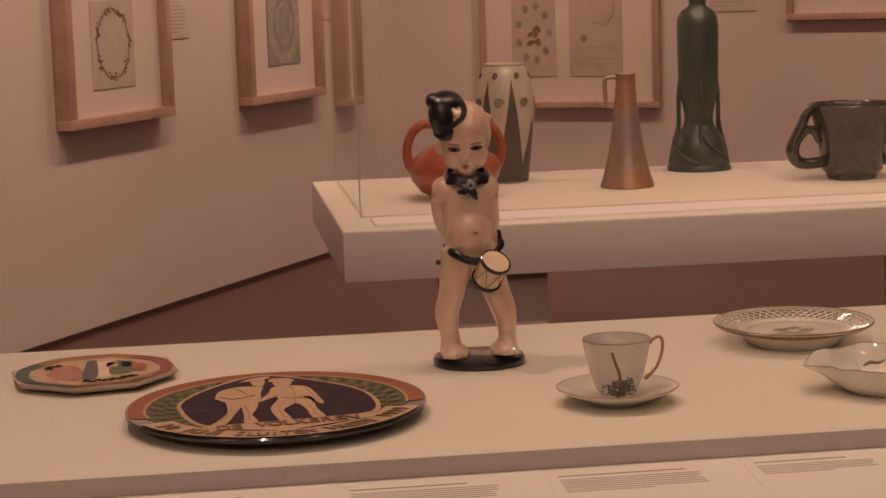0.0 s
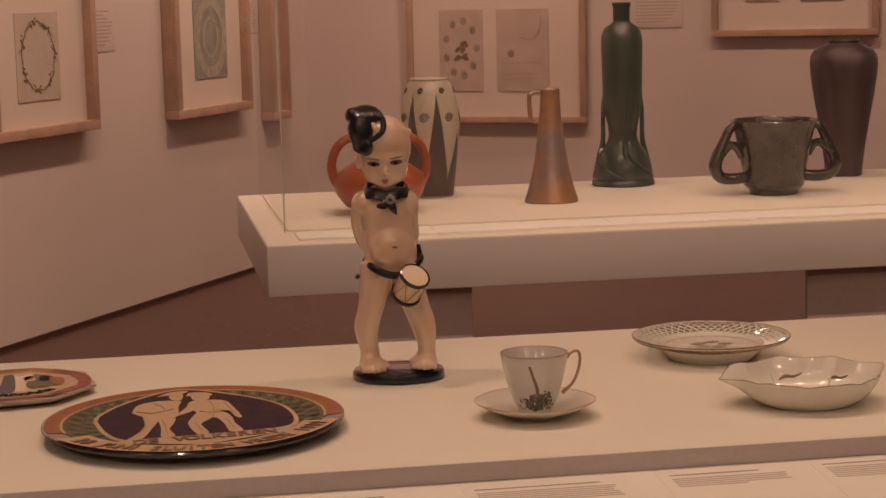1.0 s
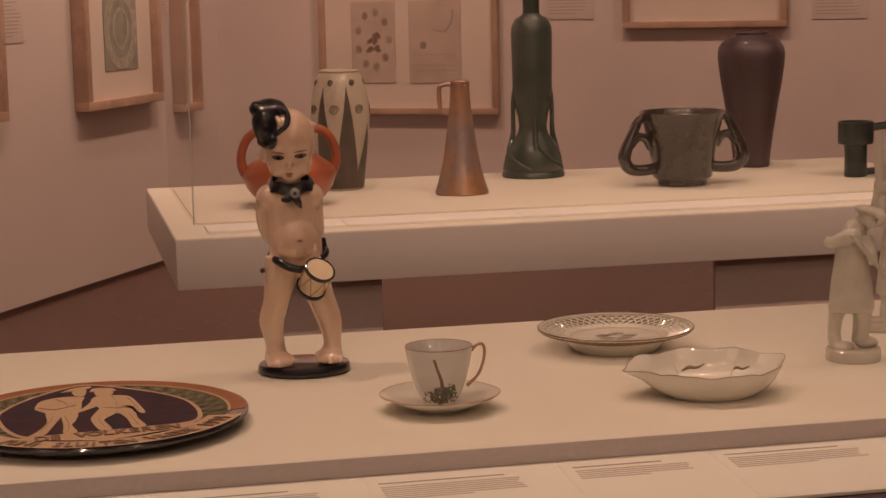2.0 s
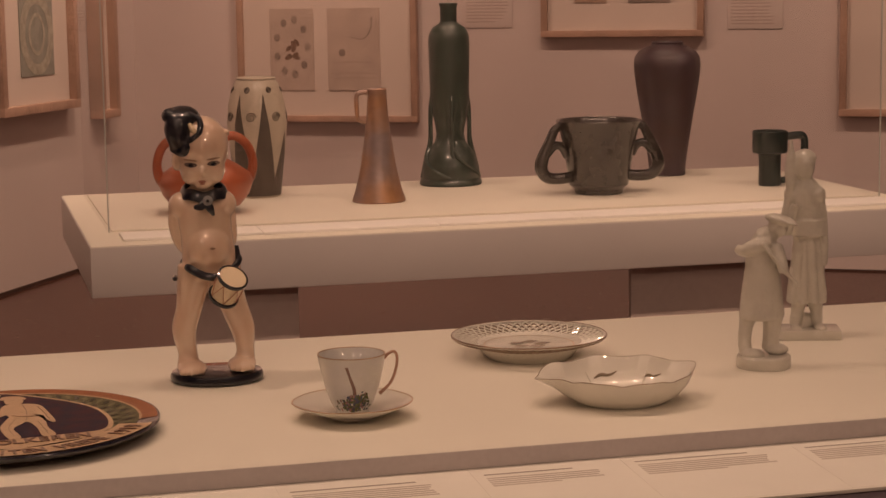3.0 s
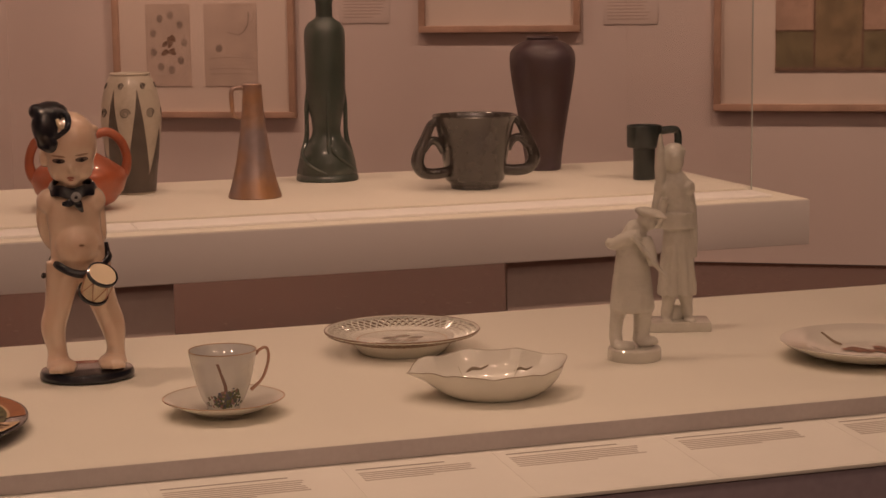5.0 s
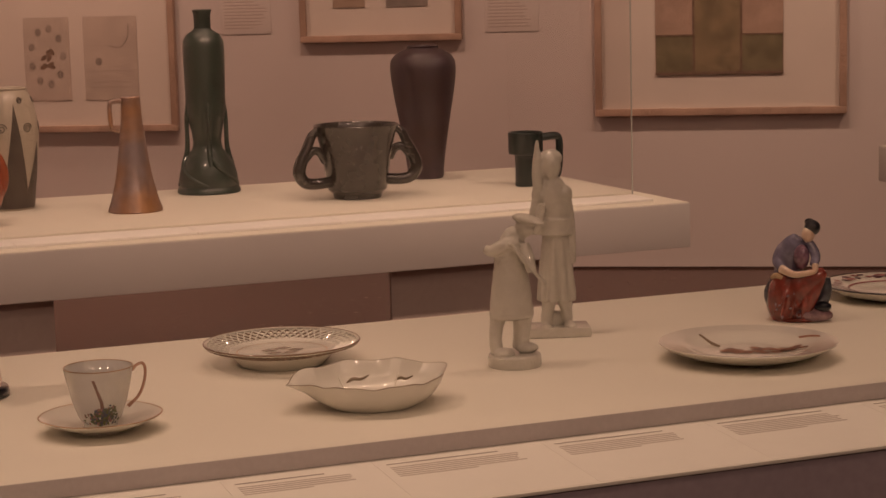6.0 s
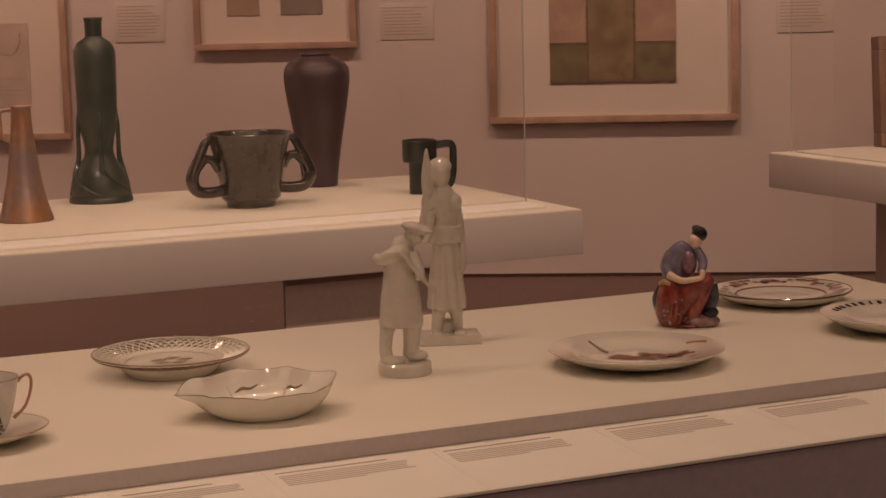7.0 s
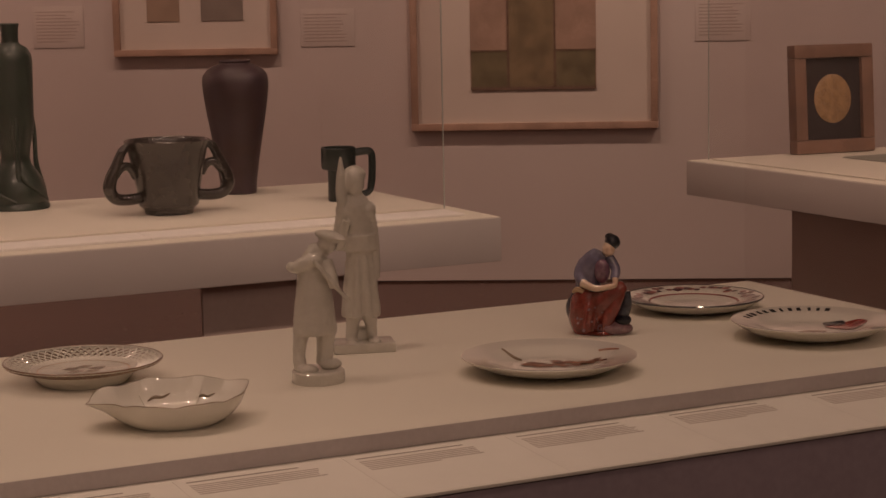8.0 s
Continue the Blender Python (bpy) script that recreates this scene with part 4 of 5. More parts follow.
# ---- leaf-shaped dish ----
def leaf_dish(m):
    t = thing("leaf_dish", m, "white porcelain dish shaped like a leaf with a crimped gilt rim", "dish")
    H = 0.040

    def leaf(a, r, z):
        u = z / H
        tip = max(0.0, math.cos(a - math.pi * 1.02)) ** 22 * 0.24 + max(0.0, math.cos(a - 0.35)) ** 26 * 0.13 + max(0.0, math.cos(a - 2.75)) ** 40 * 0.10
        crimp = 1 + u ** 3 * (tip + 0.035 * abs(math.sin(4 * a + 0.4)) - 0.015 + 0.005 * math.cos(17 * a))
        dz = u ** 3 * (0.0034 * abs(math.sin(4 * a + 0.4)) + 0.0005 * math.cos(17 * a) + 0.003 * math.sin(a) - 0.007 * max(0.0, math.cos(a - math.pi * 1.02)) ** 20)
        return r * crimp * math.cos(a), 0.88 * r * crimp * math.sin(a), z + dz
    prof = [(0, .004), (.042, .004), (.043, 0), (.049, 0), (.056, .004), (.069, .013), (.078, .025), (.0838, .039), (.0832, .040), (.082, .0395), (.076, .026), (.067, .0155), (.054, .0078), (0, .0065)]
    bowl = part("bowl", lathe(bmesh.new(), prof, 120, shape=leaf), WHITE_GLAZE, t)
    part("gilt_rim", lathe(bmesh.new(), [(.0829, .0400), (.0832, .0405), (.0840, .0401), (.0839, .0393)], 120, shape=leaf), mat("grey_gilt", (0.36, 0.30, 0.22), 0.3, 0.1, 40, 90, metal=0.3), t, "worn gilt rim")
    for a in (60, 118, 200, 250, 300, 350):
        pts = []
        for r, z in ((.030, .0072), (.050, .0082), (.064, .0142), (.0745, .0255)):
            x, y, zz = leaf(radians(a), r, z)
            pts.append((x, y, zz + .0004, .0011))
        part("leaf_vein", tube(bmesh.new(), pts, 6, 0, 4), WHITE_GLAZE, bowl)
    sprig = mat("grey_sprig", (0.30, 0.24, 0.17), 0.35)
    for a0, a1 in ((112, 88), (62, 44)):
        pts = []
        for k, (r, z, w) in enumerate(((.0690, .0179, .0008), (.0715, .0209, .0026), (.0710, .0203, .0020), (.0745, .0244, .0007))):
            x, y, zz = leaf(radians(a0 + (a1 - a0) * k / 3), r, z)
            pts.append((x, y - .0004, zz + .0004, w))
        part("painted_sprig", tube(bmesh.new(), pts, 6, 0, 4, .3), sprig, t, "grey painted sprig")
    return t


leaf_dish(pose(1.1165, 1.537, DECK, 0, 0, -12) @ Matrix.Diagonal((1, 1, 0.9, 1)))


# ---- two ivory porcelain figures, each one plain mesh ----
def stoker(m):
    k = 1 / 1430.0

    def p(px, py, y=0.0):
        return ((px - 1303) * k, y, (640 - py) * k * 1.045)
    bm = bmesh.new()
    # placed after the view at which the base spans 1255 to 1352
    for pts in ([(1270, 616, -.004, 12), (1268, 590, .0, 12), (1273, 560, .002, 14), (1284, 525, .004, 20)], [(1314, 612, .006, 14), (1317, 590, .005, 15), (1319, 560, .004, 18), (1312, 525, .004, 22)]):
        tube(bm, [(*p(a, b, y), r * k) for a, b, y, r in pts], 12)
    ball(bm, p(1282, 616, -.012), (.014, .012, .008)), ball(bm, p(1327, 610, .0), (.015, .010, .007), turn=(0, 0, 10))
    tube(bm, [(*p(1300, 532, .002), 31 * k), (*p(1300, 505, .002), 31 * k), (*p(1302, 470, .002), 28 * k), (*p(1303, 440, .002), 29 * k), (*p(1306, 415, .002), 24 * k), (*p(1318, 402, .0), 15 * k)], 18, flat=.78)
    lathe(bm, [(0, .063), (.0275, .062), (.0290, .066), (.0272, .085), (.0245, .108), (.0220, .128), (.0205, .142), (0, .145)], 20, (p(1299, 0)[0], .002, 0), shape=lambda a, r, z: (r * math.cos(a), .75 * r * math.sin(a), z))
    ball(bm, p(1326, 392, -.004), (.0125, .013, .014))
    ball(bm, p(1330, 380, -.006), (.020, .016, .0068), turn=(0, 14, 0)), ball(bm, p(1345, 385, -.012), (.012, .012, .003), turn=(0, 14, 0))
    # upper arm thrown back, sack over the shoulder
    tube(bm, [(*p(1312, 420, -.006), 12 * k), (*p(1288, 424, -.008), 13 * k), (*p(1264, 434, -.004), 11 * k), (*p(1253, 430, .002), 8 * k)], 12)
    tube(bm, [(*p(1322, 425, -.006), 12 * k), (*p(1330, 450, -.016), 11 * k), (*p(1334, 470, -.020), 9 * k)], 12)
    tube(bm, [(*p(1296, 418, -.020), 4 * k), (*p(1330, 460, -.024), 5 * k), (*p(1358, 492, -.024), 4 * k)], 8)
    bm = modelled(fuse(bm, 0.0014, 1))
    lathe(bm, [(0, 0), (.0335, 0), (.0345, .002), (.0342, .014), (.032, .0165), (0, .0165)], 40)
    ob = part("worker_figurine", bm, IVORY_BISQUE)
    ob.matrix_basis = m
    return tagged(ob, "ivory porcelain figurine of a striding figure on a round base", "figurine", "ivory porcelain figurines")


stoker(pose(1.357, 1.672, DECK, 0, 0, -16))


def standing_woman(m):
    k = 1 / 1385.0

    def p(px, py, y=0.0):
        return ((px - 1377) * k, y, (585 - py) * k * 1.075)
    bm = bmesh.new()
    tube(bm, [(*p(1350, 565, .0), 11 * k), (*p(1352, 545, .0), 12 * k), (*p(1358, 510, .0), 16 * k)], 12)
    tube(bm, [(*p(1392, 562, -.004), 9 * k), (*p(1390, 545, .0), 11 * k), (*p(1384, 510, .0), 16 * k)], 12)
    ball(bm, p(1350, 570, -.010), (.010, .016, .006)), ball(bm, p(1394, 567, -.012), (.009, .016, .006))
    tube(bm, [(*p(1372, 520, .0), 36 * k), (*p(1372, 490, .0), 34 * k), (*p(1370, 440, .0), 30 * k), (*p(1370, 400, .0), 25 * k), (*p(1368, 365, .0), 27 * k), (*p(1366, 330, .0), 30 * k), (*p(1364, 312, .0), 24 * k), (*p(1362, 297, .0), 13 * k)], 20, flat=.68)
    for i in range(9):
        a = 2 * math.pi * i / 9 + .2
        x, y = .022 * math.cos(a), .016 * math.sin(a)
        q = p(1371, 520)
        tube(bm, [(q[0] + x * 1.05, y * 1.1, q[2] - .002, .006), (q[0] + x * .9, y * .95, q[2] + .04, .005), (q[0] + x * .7, y * .7, q[2] + .085, .003)], 8)
    ball(bm, p(1342, 330, .0), (.012, .013, .012)), ball(bm, p(1388, 330, .0), (.012, .013, .012))
    lathe(bm, [(0, 0), (.027, 0), (.0245, .022), (0, .024)], 22, (p(1370, 0)[0], 0, p(0, 402)[2]), shape=lambda a, r, z: (r * math.cos(a), .7 * r * math.sin(a), z))
    ball(bm, p(1362, 278, -.002), (.0155, .016, .021)), ball(bm, p(1364, 268, .004), (.0165, .016, .014)), ball(bm, p(1346, 296, .004), (.007, .008, .022))
    tube(bm, [(*p(1390, 325, .0), 10 * k), (*p(1398, 365, .0), 9 * k), (*p(1402, 420, -.002), 8 * k), (*p(1402, 455, -.006), 6 * k)], 12)
    tube(bm, [(*p(1340, 328, .0), 11 * k), (*p(1330, 365, -.004), 10 * k), (*p(1330, 395, -.010), 9 * k), (*p(1344, 345, -.018), 8 * k)], 12)
    # an upright sheaf held at the shoulder
    tube(bm, [(*p(1337, 340, -.006), 7 * k), (*p(1337, 300, -.006), 11 * k), (*p(1337, 265, -.006), 9 * k), (*p(1337, 232, -.006), 2 * k)], 10)
    ball(bm, p(1366, 560, .008), (.018, .010, .014))
    bm = modelled(fuse(bm, 0.0015, 1))
    box(bm, -.046, .040, -.028, .028, 0, .0135, .002)
    ob = part("standing_figurine", bm, IVORY_BISQUE)
    ob.matrix_basis = m
    return tagged(ob, "tall ivory porcelain figurine in a long skirt on a square base", "figurine", "ivory porcelain figurines")


standing_woman(pose(1.500, 1.840, DECK, 0, 0, -18))


# ---- seated painted figurine ----
def seated(m):
    k = 1 / 1240.0

    def p(px, py, y=0.0):
        return ((px - 1217) * k, y, (578 - py) * k)
    bm = bmesh.new()
    skirt = bmesh.new()
    tube(skirt, [(*p(1205, 574, .0), 33 * k), (*p(1198, 548, .0), 38 * k), (*p(1200, 520, -.002), 36 * k), (*p(1208, 500, -.004), 27 * k)], 18)
    tube(skirt, [(*p(1192, 555, -.006), 22 * k), (*p(1215, 520, -.018), 24 * k), (*p(1246, 497, -.022), 17 * k), (*p(1260, 488, -.022), 9 * k)], 14)
    tube(skirt, [(*p(1256, 490, -.022), 9 * k), (*p(1240, 520, -.026), 14 * k), (*p(1222, 556, -.022), 16 * k)], 12)
    for u in (1186, 1204, 1222):
        tube(skirt, [(*p(u + 8, 510, -.026), 3 * k), (*p(u, 540, -.034), 4 * k), (*p(u - 4, 570, -.030), 3 * k)], 8)
    add(bm, fuse(skirt, .0018, 2), Matrix.Identity(4), 0)
    top = bmesh.new()
    tube(top, [(*p(1197, 500, .004), 23 * k), (*p(1199, 475, .004), 24 * k), (*p(1206, 449, .0), 22 * k), (*p(1218, 431, -.004), 13 * k)], 18, flat=.85)
    tube(top, [(*p(1191, 446, .004), 10 * k), (*p(1180, 470, .0), 10 * k), (*p(1186, 487, -.012), 9 * k)], 12)
    tube(top, [(*p(1234, 440, -.006), 9 * k), (*p(1244, 460, -.016), 9 * k), (*p(1240, 478, -.024), 8 * k)], 12)
    add(bm, fuse(top, .0018, 2), Matrix.Identity(4), 1)
    ball(bm, p(1220, 464, -.014), (.0115, .0100, .018), 2)
    tube(bm, [(*p(1184, 484, -.016), 8 * k), (*p(1206, 492, -.030), 6 * k), (*p(1236, 488, -.034), 5 * k)], 10, 3)
    tube(bm, [(*p(1242, 476, -.026), 6 * k), (*p(1240, 486, -.032), 5 * k), (*p(1230, 490, -.034), 4 * k)], 10, 3)
    ball(bm, p(1232, 425, -.010), (.0095, .0105, .0110), 3), ball(bm, p(1240, 413, -.006), (.0115, .0130, .0112), 4, (0, 25, 0)), ball(bm, p(1236, 404, .002), (.007, .008, .005), 4)
    tube(bm, [(*p(1262, 500, -.016), 8 * k), (*p(1262, 525, -.016), 11 * k), (*p(1252, 552, -.016), 13 * k)], 12, 5)
    ball(bm, p(1238, 566, -.016), (.030, .020, .011), 6, (0, 4, 0)), ball(bm, p(1256, 551, -.024), (.012, .009, .008), 4)
    tube(bm, [(*p(1176, 505, .004), 8 * k), (*p(1168, 530, .002), 12 * k), (*p(1174, 555, .002), 12 * k)], 12, 5)
    tube(bm, [(*p(1170, 502, -.004), 4 * k), (*p(1176, 496, -.014), 5 * k), (*p(1186, 500, -.020), 4 * k)], 8, 7)
    rnd5 = random.Random(3)
    for i in range(26):
        u, w = rnd5.uniform(-1, 1), rnd5.uniform(508, 568)
        ball(bm, p(1200 + 30 * u, w, -.030 - .004 * (1 - u * u)), (.0016, .0016, .0024), 6 if i % 2 else 0, (0, rnd5.uniform(0, 90), 0), 8)
    lathe(bm, [(0, 0), (.028, 0), (.030, .003), (.028, .006), (0, .007)], 32, (p(1217, 0)[0], -.004, 0), 0)
    ob = part("seated_figurine", bm, [mat("russet_skirt_glaze", (0.28, 0.048, 0.032), 0.2, 0.2, 60, 140, coat=0.5), mat("slate_violet_glaze", (0.21, 0.20, 0.30), 0.2, 0.12, 60, 140, coat=0.5),
                                      mat("mauve_glaze", (0.24, 0.13, 0.19), 0.2, 0.15, 90, 180, coat=0.5), SKIN_GLAZE, BLACK_GLAZE, mat("slate_shadow_glaze", (0.07, 0.08, 0.10), 0.2, 0.2, 80, 140, coat=0.5),
                                      mat("dusty_pink_glaze", (0.36, 0.22, 0.24), 0.2, 0.15, 80, 140, coat=0.5), OCHRE])
    ob.matrix_basis = m
    return tagged(ob, "painted porcelain figurine of a seated figure in red and violet", "figurine")


seated(pose(1.848, 1.780, DECK, 0, 0, -25))


# ---- shallow dishes at the end of the case ----
def shallow(m, R, h, well, body, label, name):
    """A thin dish whose face curves gently from the middle to the rim."""
    t = thing(name, m, label, "plate", "shallow porcelain dishes")
    low = h - 0.014

    def rise(r):
        u = min(1.0, max(0.0, (r / R - 0.48) / 0.30))
        return low + 0.0065 * u * u * (3 - 2 * u) + 0.0075 * max(0.0, (r / R - 0.48) / 0.52)
    steps = [R * (1 - k / 22) for k in range(23)]
    prof = [(0, low - .004), (well * .72, low - .004), (well * .74, 0), (well * .80, 0), (well * .9, .0015), ((well + R) / 2, h * .40), (R * .985, h - .0026), (R, h - .0012)] + [(r, rise(r)) for r in steps]
    part("plate_body", lathe(bmesh.new(), prof, 80), body, t)
    return t, lambda x, y: rise(math.hypot(x, y))


t, f = shallow(pose(1.642, 1.570, DECK, 0, 0, -25), 0.115, 0.023, 0.066, WHITE_GLAZE, "white porcelain dish with a reddish painted sprig", "painted_dish")
bm = bmesh.new()
rnd6 = random.Random(11)
for i in range(26):
    u = rnd6.uniform(-0.030, 0.062)
    v = 0.022 + rnd6.uniform(-0.022, 0.022) * (1 - abs(u - .01) / .075)
    fill(bm, blob([(u - .008, v - .018), (u, v - .011), (u + .009, v - .019), (u, v - .026)], 3), f, .0008 + i * .00002, 0, 2)
tube(bm, [(.04, -.006, f(.04, -.006) + .001, .0014), (.075, -.012, f(.075, -.012) + .001, .001)], 6)
part("painted_sprig", bm, mat("brown_red_sprig", (0.34, 0.155, 0.09), 0.35, 0.3, 90, 150), t, "brownish red sprig")
part("painted_stroke", tube(bmesh.new(), [(-.058, .062, f(-.058, .062) + .001, .0016), (-.045, .045, f(-.045, .045) + .001, .0022), (-.034, .030, f(-.034, .030) + .001, .0014)], 6, 0, 6, .4), mat("grey_stroke", (0.32, 0.25, 0.18), 0.2), t)
part("painted_stroke", tube(bmesh.new(), [(.070, .040, f(.070, .040) + .001, .0016), (.085, .036, f(.085, .036) + .001, .0016), (.096, .030, f(.096, .030) + .001, .001)], 6, 0, 6, .4), mat("rose_stroke", (0.55, 0.30, 0.22), 0.2), t)

t, f = shallow(pose(2.074, 1.872, DECK, 0, 0, -25), 0.108, 0.0215, 0.070, WHITE_GLAZE, "white porcelain plate with a dark rim line and rose painted border", "flowered_plate")
part("rim_line", lathe(bmesh.new(), [(.1062, .0217), (.1072, .0222), (.1084, .0213), (.1082, .0198)], 80), NAVY, t, "dark rim line")
part("inner_ring", band(bmesh.new(), .0665, .070, f, .0006), mat("rose_ring", (0.42, 0.17, 0.16), 0.2, 0.2, 50, 120, coat=0.4), t, "rose ring")
bm = bmesh.new()
for i in range(64):
    a = 2 * math.pi * i / 64 + rnd6.uniform(-.06, .06)
    r = .088 + rnd6.uniform(-.008, .008)
    x, y, w = r * math.cos(a), r * math.sin(a), rnd6.uniform(.005, .010)
    fill(bm, blob([(x - w, y), (x, y + w * .7), (x + w, y + w * .1), (x, y - w * .7)], 3), f, .0007 + i * .00001, i % 2, 2)
part("painted_border", bm, [mat("plum_border", (0.16, 0.07, 0.09), 0.2, 0.2, 80, 150, coat=0.4), mat("rose_border", (0.48, 0.22, 0.20), 0.2, 0.2, 80, 150, coat=0.4)], t, "plum and rose leaves")

t, f = shallow(pose(2.085, 1.590, DECK, 0, 0, -20), 0.114, 0.025, 0.068, WHITE_GLAZE, "white porcelain dish with dark marks and a red and black motif", "motif_dish")
for i in range(12):
    a = radians(152 - 8.5 * i)
    x, y = .094 * math.cos(a), .094 * math.sin(a)
    part("rim_mark", box(bmesh.new(), -.0015 - .0012 * (i % 3), .0020 + .0010 * (i % 2), -.005, .005, 0, .0006), MATT_BLACK, t, "", False, Matrix.Translation((x, y, f(x, y) + .0006)) @ pose(0, 0, 0, 0, 0, math.degrees(a) - 90) @ pose(0, 0, 0, 14, 0, 0))
bm = bmesh.new()
fill(bm, blob([(.020, .002), (.036, .026), (.072, .020), (.078, -.010), (.042, -.020)], 4), f, .0008)
part("red_motif", bm, mat("crimson_glaze", (0.32, 0.04, 0.03), 0.2, 0.15, 60, 140, coat=0.4), t)
bm = bmesh.new()
fill(bm, blob([(.022, .016), (.030, .038), (.056, .034), (.050, .014)], 4), f, .0012)
part("black_motif", bm, BLACK_GLAZE, t)
bm = bmesh.new()
fill(bm, blob([(-.034, -.026), (-.012, -.016), (.014, -.026), (-.008, -.038)], 4), f, .0008)
part("tan_motif", bm, mat("tan_glaze", (0.30, 0.18, 0.09), 0.2, 0.15, 60, 140, coat=0.4), t)


# ---- vessels in the far case ----
def vessel(name, m, profile, k, material, label, seg=64, shape=None):
    """A turned pot: profile in (radius, height) units of k metres, closed by an inner wall."""
    t = thing(name, m, label, "vase", "ceramic vessels in the far case")
    outer = [(r * k, z * k) for r, z in profile]
    wall = 4.5 * k
    inner = [(max(r - wall, 0.001), z) for r, z in reversed(outer) if z > outer[0][1] + 2 * wall]
    lip = [(outer[-1][0] - wall * .5, outer[-1][1] + wall * .35)]
    part("body", lathe(bmesh.new(), [(0, outer[0][1])] + outer + lip + inner + [(0, inner[-1][1])], seg, shape=shape), material, t)
    return t


# tall green vase with open buttresses at the waist
K = 1 / 627.0
GREEN_MATT = mat("matt_green_glaze", (0.050, 0.068, 0.055), 0.42, 0.2, 14, 70, 0.25, coat=0.3, tint=(0.034, 0.049, 0.040))
t = vessel("green_vase", pose(1.716, 4.625, TRAY, 0, 0, 0), [(53, 0), (55, 2), (54, 8), (50, 12), (51, 20), (50, 34), (45, 50), (36, 64), (27, 76), (24, 88), (26, 104), (30, 122), (34, 145), (35, 190), (36, 250), (35, 262), (29, 274), (19, 280), (14.5, 284), (14.5, 308), (17, 315)], K, GREEN_MATT, "tall matt green vase with open buttresses above a flared foot")
for a in (-2, 86, 174, 262):
    c, s = math.cos(radians(a)), math.sin(radians(a))
    part("buttress", tube(bmesh.new(), [(c * r * K, s * r * K, z * K, w * K) for r, z, w in ((29, 165, 4), (33, 140, 4.5), (34.5, 115, 4), (34.5, 95, 4), (35, 78, 4.5), (38, 62, 5), (42, 48, 5))], 10), GREEN_MATT, t)
for a in (174, 262, -2, 86):
    part("relief_stem", tube(bmesh.new(), [(math.cos(radians(a + d)) * r * K, math.sin(radians(a + d)) * r * K, z * K, w * K) for r, z, w, d in ((36, 66, 4.2, 0), (45.5, 50, 4.0, 12), (50, 36, 3.8, 32), (51.5, 24, 3.4, 56), (51, 14, 2.6, 80))], 8), GREEN_MATT, t)

# iridescent horn-shaped ewer
K = 1 / 672.0
BRONZE = mat("bronze_lustre_glaze", (0.46, 0.245, 0.12), 0.38, 0.12, 9, 60, 0.1, metal=0.4, coat=0.2, tint=(0.30, 0.24, 0.24))
t = vessel("lustre_ewer", pose(1.436, 4.295, TRAY), [(45, 0), (47, 2), (46, 6), (41, 20), (36, 40), (31, 62), (27, 88), (23, 118), (19, 150), (17, 178), (16.5, 192), (17.5, 196)], K, BRONZE, "tapered copper-lustre ewer with a small angular handle")
part("handle", tube(bmesh.new(), [(-14 * K, 0, 190 * K, 4 * K), (-26 * K, 0, 191 * K, 4 * K), (-35 * K, 0, 188 * K, 4 * K), (-37 * K, 0, 178 * K, 4 * K), (-36 * K, 0, 158 * K, 4 * K), (-34 * K, 0, 144 * K, 3 * K), (-22 * K, 0, 138 * K, 3 * K)], 10), BRONZE, t)

# dark three-handled mug
K = 1 / 660.0
IRON = mat("dark_gunmetal_glaze", (0.056, 0.050, 0.044), 0.26, 0.16, 10, 60, 0.15, coat=0.6, metal=0.1, tint=(0.036, 0.029, 0.025))
t = vessel("handled_mug", pose(2.026, 4.255, TRAY), [(38, 0), (42, 1), (43, 8), (52, 16), (53, 22), (55, 40), (60, 70), (65, 95), (69, 112), (73, 124), (75, 128)], K, IRON, "dark gunmetal-glazed mug with looped handles")
for a in (184, 356, 85):
    c, s = math.cos(radians(a)), math.sin(radians(a))
    part("handle", tube(bmesh.new(), [(c * r * K, s * r * K, z * K, w * K) for r, z, w in ((68, 122, 6), (82, 114, 8), (93, 92, 9), (105, 66, 11), (108, 48, 11.5), (98, 33, 10.5), (78, 29, 10), (50, 31, 10))], 12), IRON, t)
    part("handle_branch", tube(bmesh.new(), [(c * r * K, s * r * K, z * K, w * K) for r, z, w in ((60, 66, 6), (70, 84, 7.5), (84, 86, 7.5), (98, 72, 8))], 12), IRON, t)

# purple-brown shouldered vase
K = 1 / 598.0
PURPLE = mat("purple_brown_glaze", (0.068, 0.046, 0.056), 0.48, 0.2, 10, 70, 0.25, coat=0.08, tint=(0.055, 0.030, 0.030))


def lobed(a, r, z):
    k = 1 + 0.018 * math.cos(5 * a) * (1 if z < 200 / 598.0 else 2.0)
    return r * k * math.cos(a), r * k * math.sin(a), z


t = vessel("purple_vase", pose(2.364, 4.63, TRAY), [(29, 0), (31, 2), (32, 20), (37, 57), (44, 100), (51, 140), (55.5, 172), (57, 190), (55, 203), (48, 213), (37, 220), (28, 223), (26, 225), (27, 228)], K, PURPLE, "purple-brown glazed vase with rounded lobed shoulders", shape=lobed)

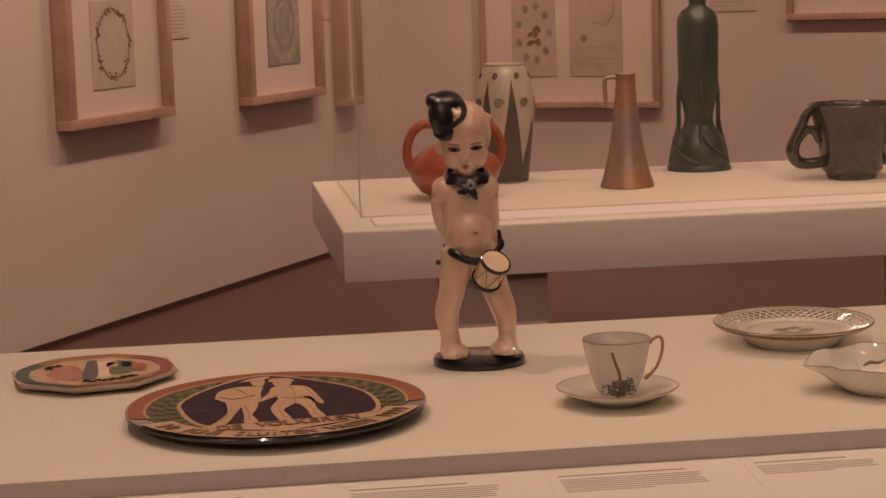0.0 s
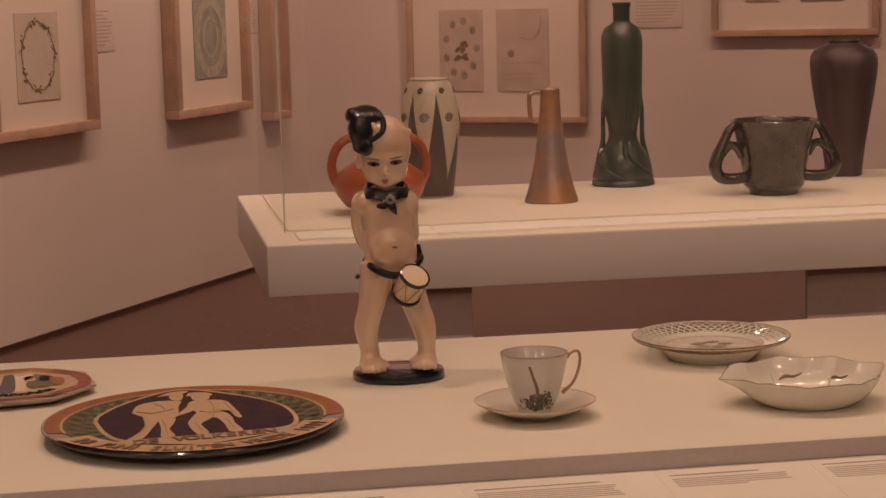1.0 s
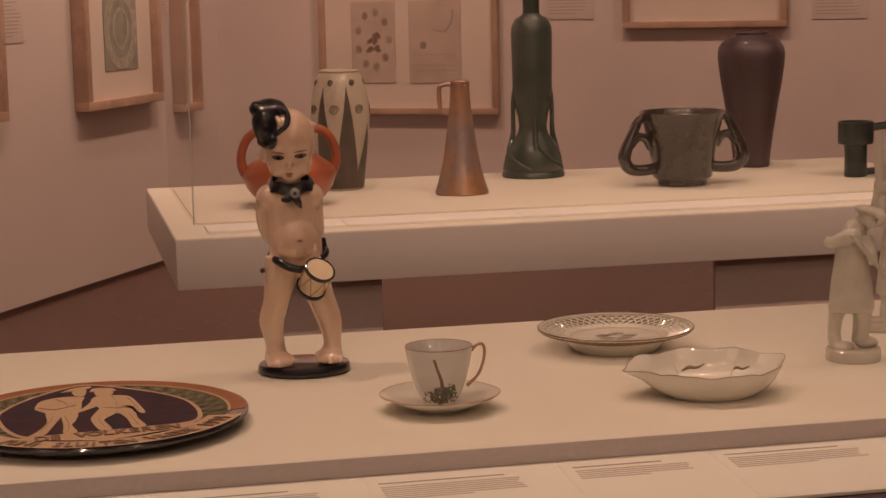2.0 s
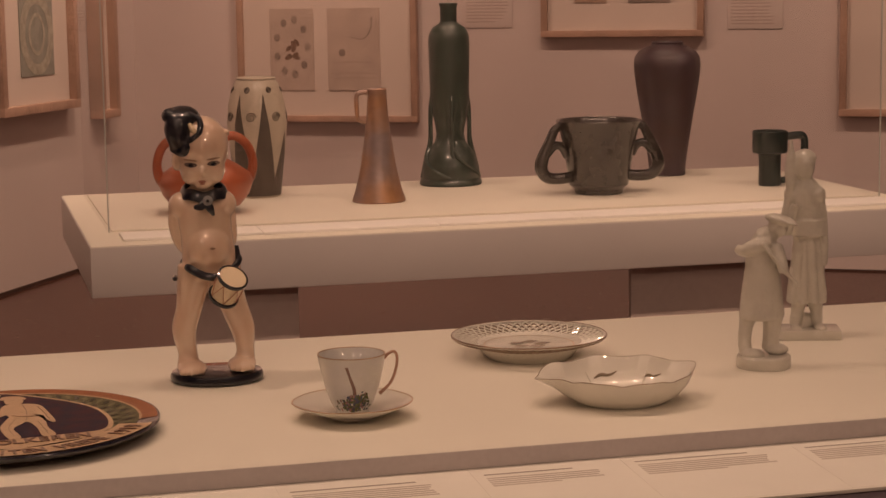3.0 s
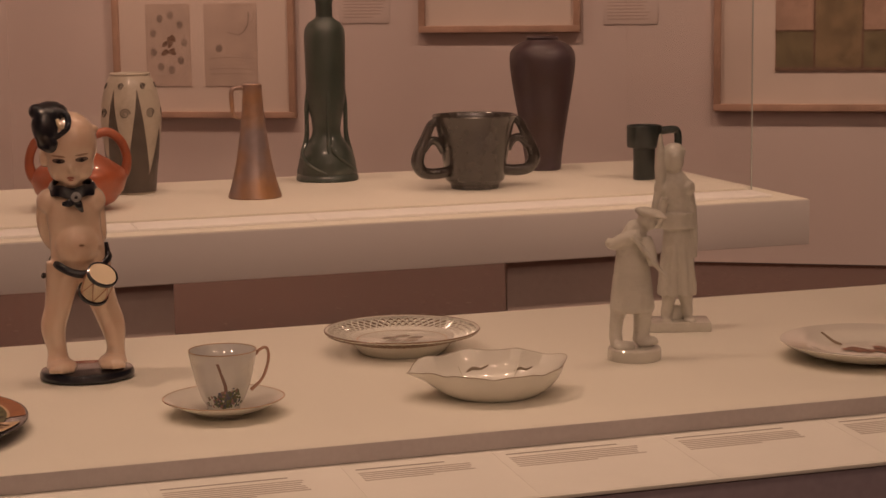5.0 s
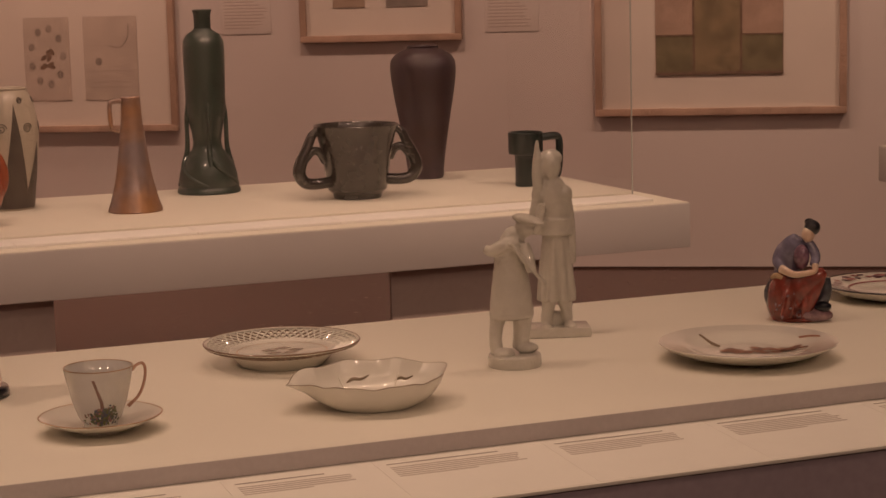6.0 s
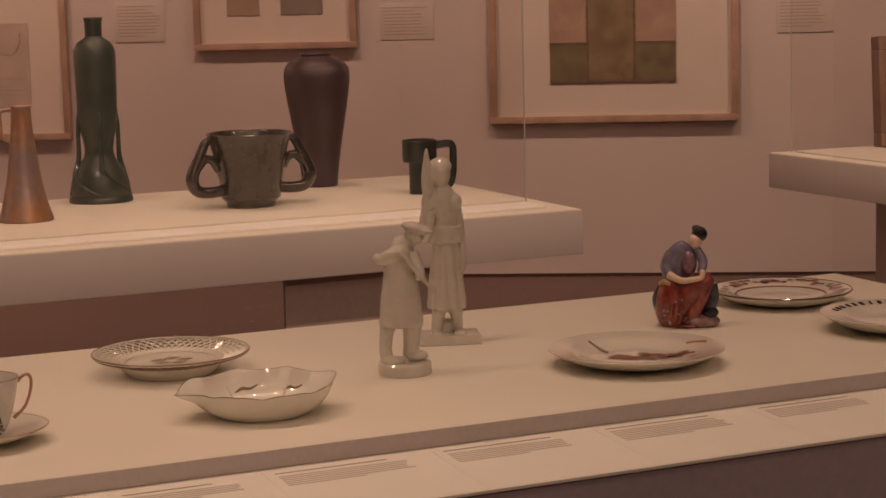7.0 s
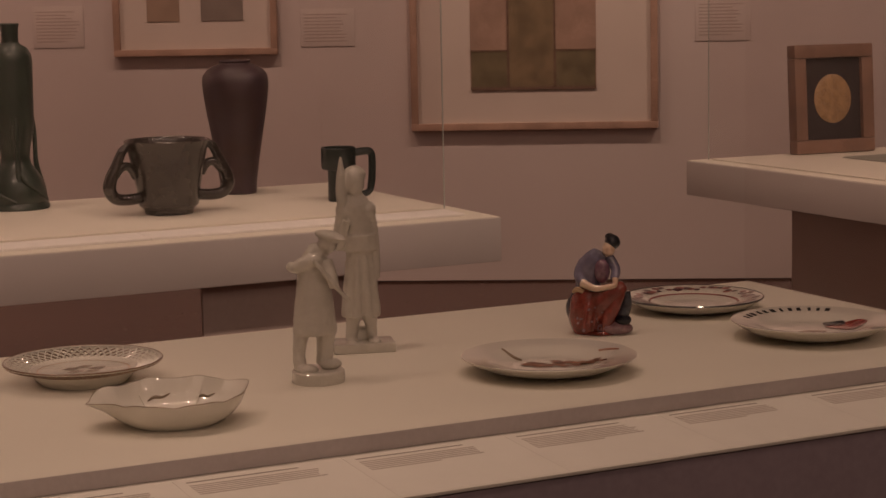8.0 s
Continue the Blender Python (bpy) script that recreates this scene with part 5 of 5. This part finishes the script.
# dark green square-handled goblet
K = 1 / 640.0
TEAL = mat("dark_teal_glaze", (0.022, 0.034, 0.032), 0.35, 0.15, 12, 70, 0.1, coat=0.2)
t = vessel("teal_vase", pose(2.519, 4.26, TRAY), [(18, 0), (19.5, 2), (19, 30), (19.5, 53), (20, 55), (29, 57), (30.5, 61), (30.5, 90), (31, 94)], K, TEAL, "small dark teal vase with stepped bowl and square handle")
part("handle", tube(bmesh.new(), [(28 * K, -.004, 84 * K, 7 * K), (54 * K, -.004, 86 * K, 7 * K), (63 * K, -.004, 80 * K, 7 * K), (64 * K, -.004, 60 * K, 7 * K), (62 * K, -.004, 30 * K, 7 * K), (54 * K, -.004, 12 * K, 6 * K), (18 * K, -.004, 8 * K, 6 * K)], 8), TEAL, t)

# patterned cream vase
K = 1 / 650.0
VASE_CREAM = mat("stone_white_glaze", (0.52, 0.46, 0.37), 0.4, 0.06, 14, 80, 0.1, coat=0.15)
VASE_DARK = mat("grey_brown_slip", (0.105, 0.085, 0.070), 0.4, 0.12, 20, 80, 0.1)
vp = [(36, 0), (38, 2), (42, 40), (48, 85), (52, 125), (50, 155), (45, 180), (38, 197), (34, 203), (35, 206)]
t = vessel("patterned_vase", pose(1.160, 4.54, TRAY), vp, K, VASE_CREAM, "ovoid cream vase with dark pointed leaf and spiral pattern")
vr, vz = [q[0] for q in vp], [q[1] for q in vp]


def on_vase(a, z, out=0.6):
    r = (float(np.interp(z, vz, vr)) + out) * K
    return (r * math.cos(radians(a)), r * math.sin(radians(a)), z * K)


bm = bmesh.new()
for i in range(7):
    a0 = 275 + 360 / 7 * i
    tip = 180 if i % 2 == 0 else 115
    rows = []
    for j in range(15):
        z = 3 + (tip - 3) * j / 14
        u = j / 14
        w = 26 * (1 - max(0, (u - .25) / .75) ** 0.8) + 0.5
        rows.append([bm.verts.new(on_vase(a0 + w * q, z)) for q in (-1, -.5, 0, .5, 1)])
    for r0, r1 in zip(rows, rows[1:]):
        for q in range(4):
            bm.faces.new((r0[q], r0[q + 1], r1[q + 1], r1[q]))
body = t.children[0]
part("leaf_pattern", bm, VASE_DARK, body, "dark pointed leaves")
for i in range(7):
    for zz, s in ((140, 9), (186, 6)):
        a0 = 275 + 360 / 7 * (i + .5) if zz == 140 else 275 + 360 / 7 * (i + .3)
        pts = []
        for j in range(22):
            th = j * .55
            rad = s * (1 - j / 26)
            q = on_vase(a0 + rad * math.cos(th) * 1.15, zz + rad * math.sin(th) * 1.0, .4)
            pts.append((*q, 1.0 * K))
        part("spiral", tube(bmesh.new(), pts, 5, 0, 1), VASE_DARK, body)

# orange round flask with two big loop handles
K = 1 / 703.0
RUST = mat("rust_orange_glaze", (0.40, 0.105, 0.045), 0.38, 0.12, 12, 70, 0.1, coat=0.2)
t = vessel("orange_flask", pose(0.975, 4.21, TRAY), [(30, 0), (36, 2), (60, 14), (76, 34), (83, 56), (78, 70), (55, 86), (34, 98), (22, 108), (18, 122), (20, 128)], K, RUST, "round rust-orange flask with large loop handles")
for s in (-1, 1):
    part("handle", tube(bmesh.new(), [(s * r * K, 0, z * K, w * K) for r, z, w in ((66, 44, 8), (80, 64, 9), (84, 90, 8), (74, 118, 8), (52, 134, 8), (26, 128, 8), (17, 118, 7))], 12), RUST, t)

# ---- second far case: a framed medallion and an open leaflet ----
t = thing("medallion_frame", pose(4.345, 4.64, TRAY, -4, 0, -6), "standing square wooden frame around a pale round medallion", "frame")
w, h = 0.305, 0.365
MAHOGANY = mat("reddish_wood", (0.27, 0.165, 0.12), 0.4, 0.15, 10, 90, 0.1)
for n, (x0, x1, z0, z1) in enumerate(((0, w, 0, .045), (0, w, h - .045, h), (0, .045, .045, h - .045), (w - .045, w, .045, h - .045))):
    part("frame_rail" if n < 2 else "frame_stile", box(bmesh.new(), x0, x1, -.036, .016, z0, z1, .006), MAHOGANY, t)
part("dark_mount", box(bmesh.new(), .045, w - .045, -.018, .01, .045, h - .045), mat("dark_velvet", (0.035, 0.028, 0.030), 0.8, 0.1, 30, 150), t, "dark mount")
part("medallion", lathe(bmesh.new(), [(0, .006), (.05, .005), (.068, .003), (.072, 0)], 48, m=Matrix.Translation((w / 2, -.0185, h / 2)) @ pose(0, 0, 0, 90, 0, 0) @ Matrix.Diagonal((1, 1.15, 1, 1))), mat("pale_gilt_plaster", (0.42, 0.27, 0.14), 0.45, 0.15, 40, 120, 0.2), t, "pale gilt medallion")
t = thing("leaflet", pose(4.40, 4.20, TRAY, 0, 0, 0), "open printed leaflet lying flat in the case", "leaflet")
part("page", box(bmesh.new(), 0, .3, 0, .24, 0, .004, .001), PAPER_GREY, t)
part("page", box(bmesh.new(), .302, .6, 0, .24, 0, .004, .001), PAPER_PALE, t)
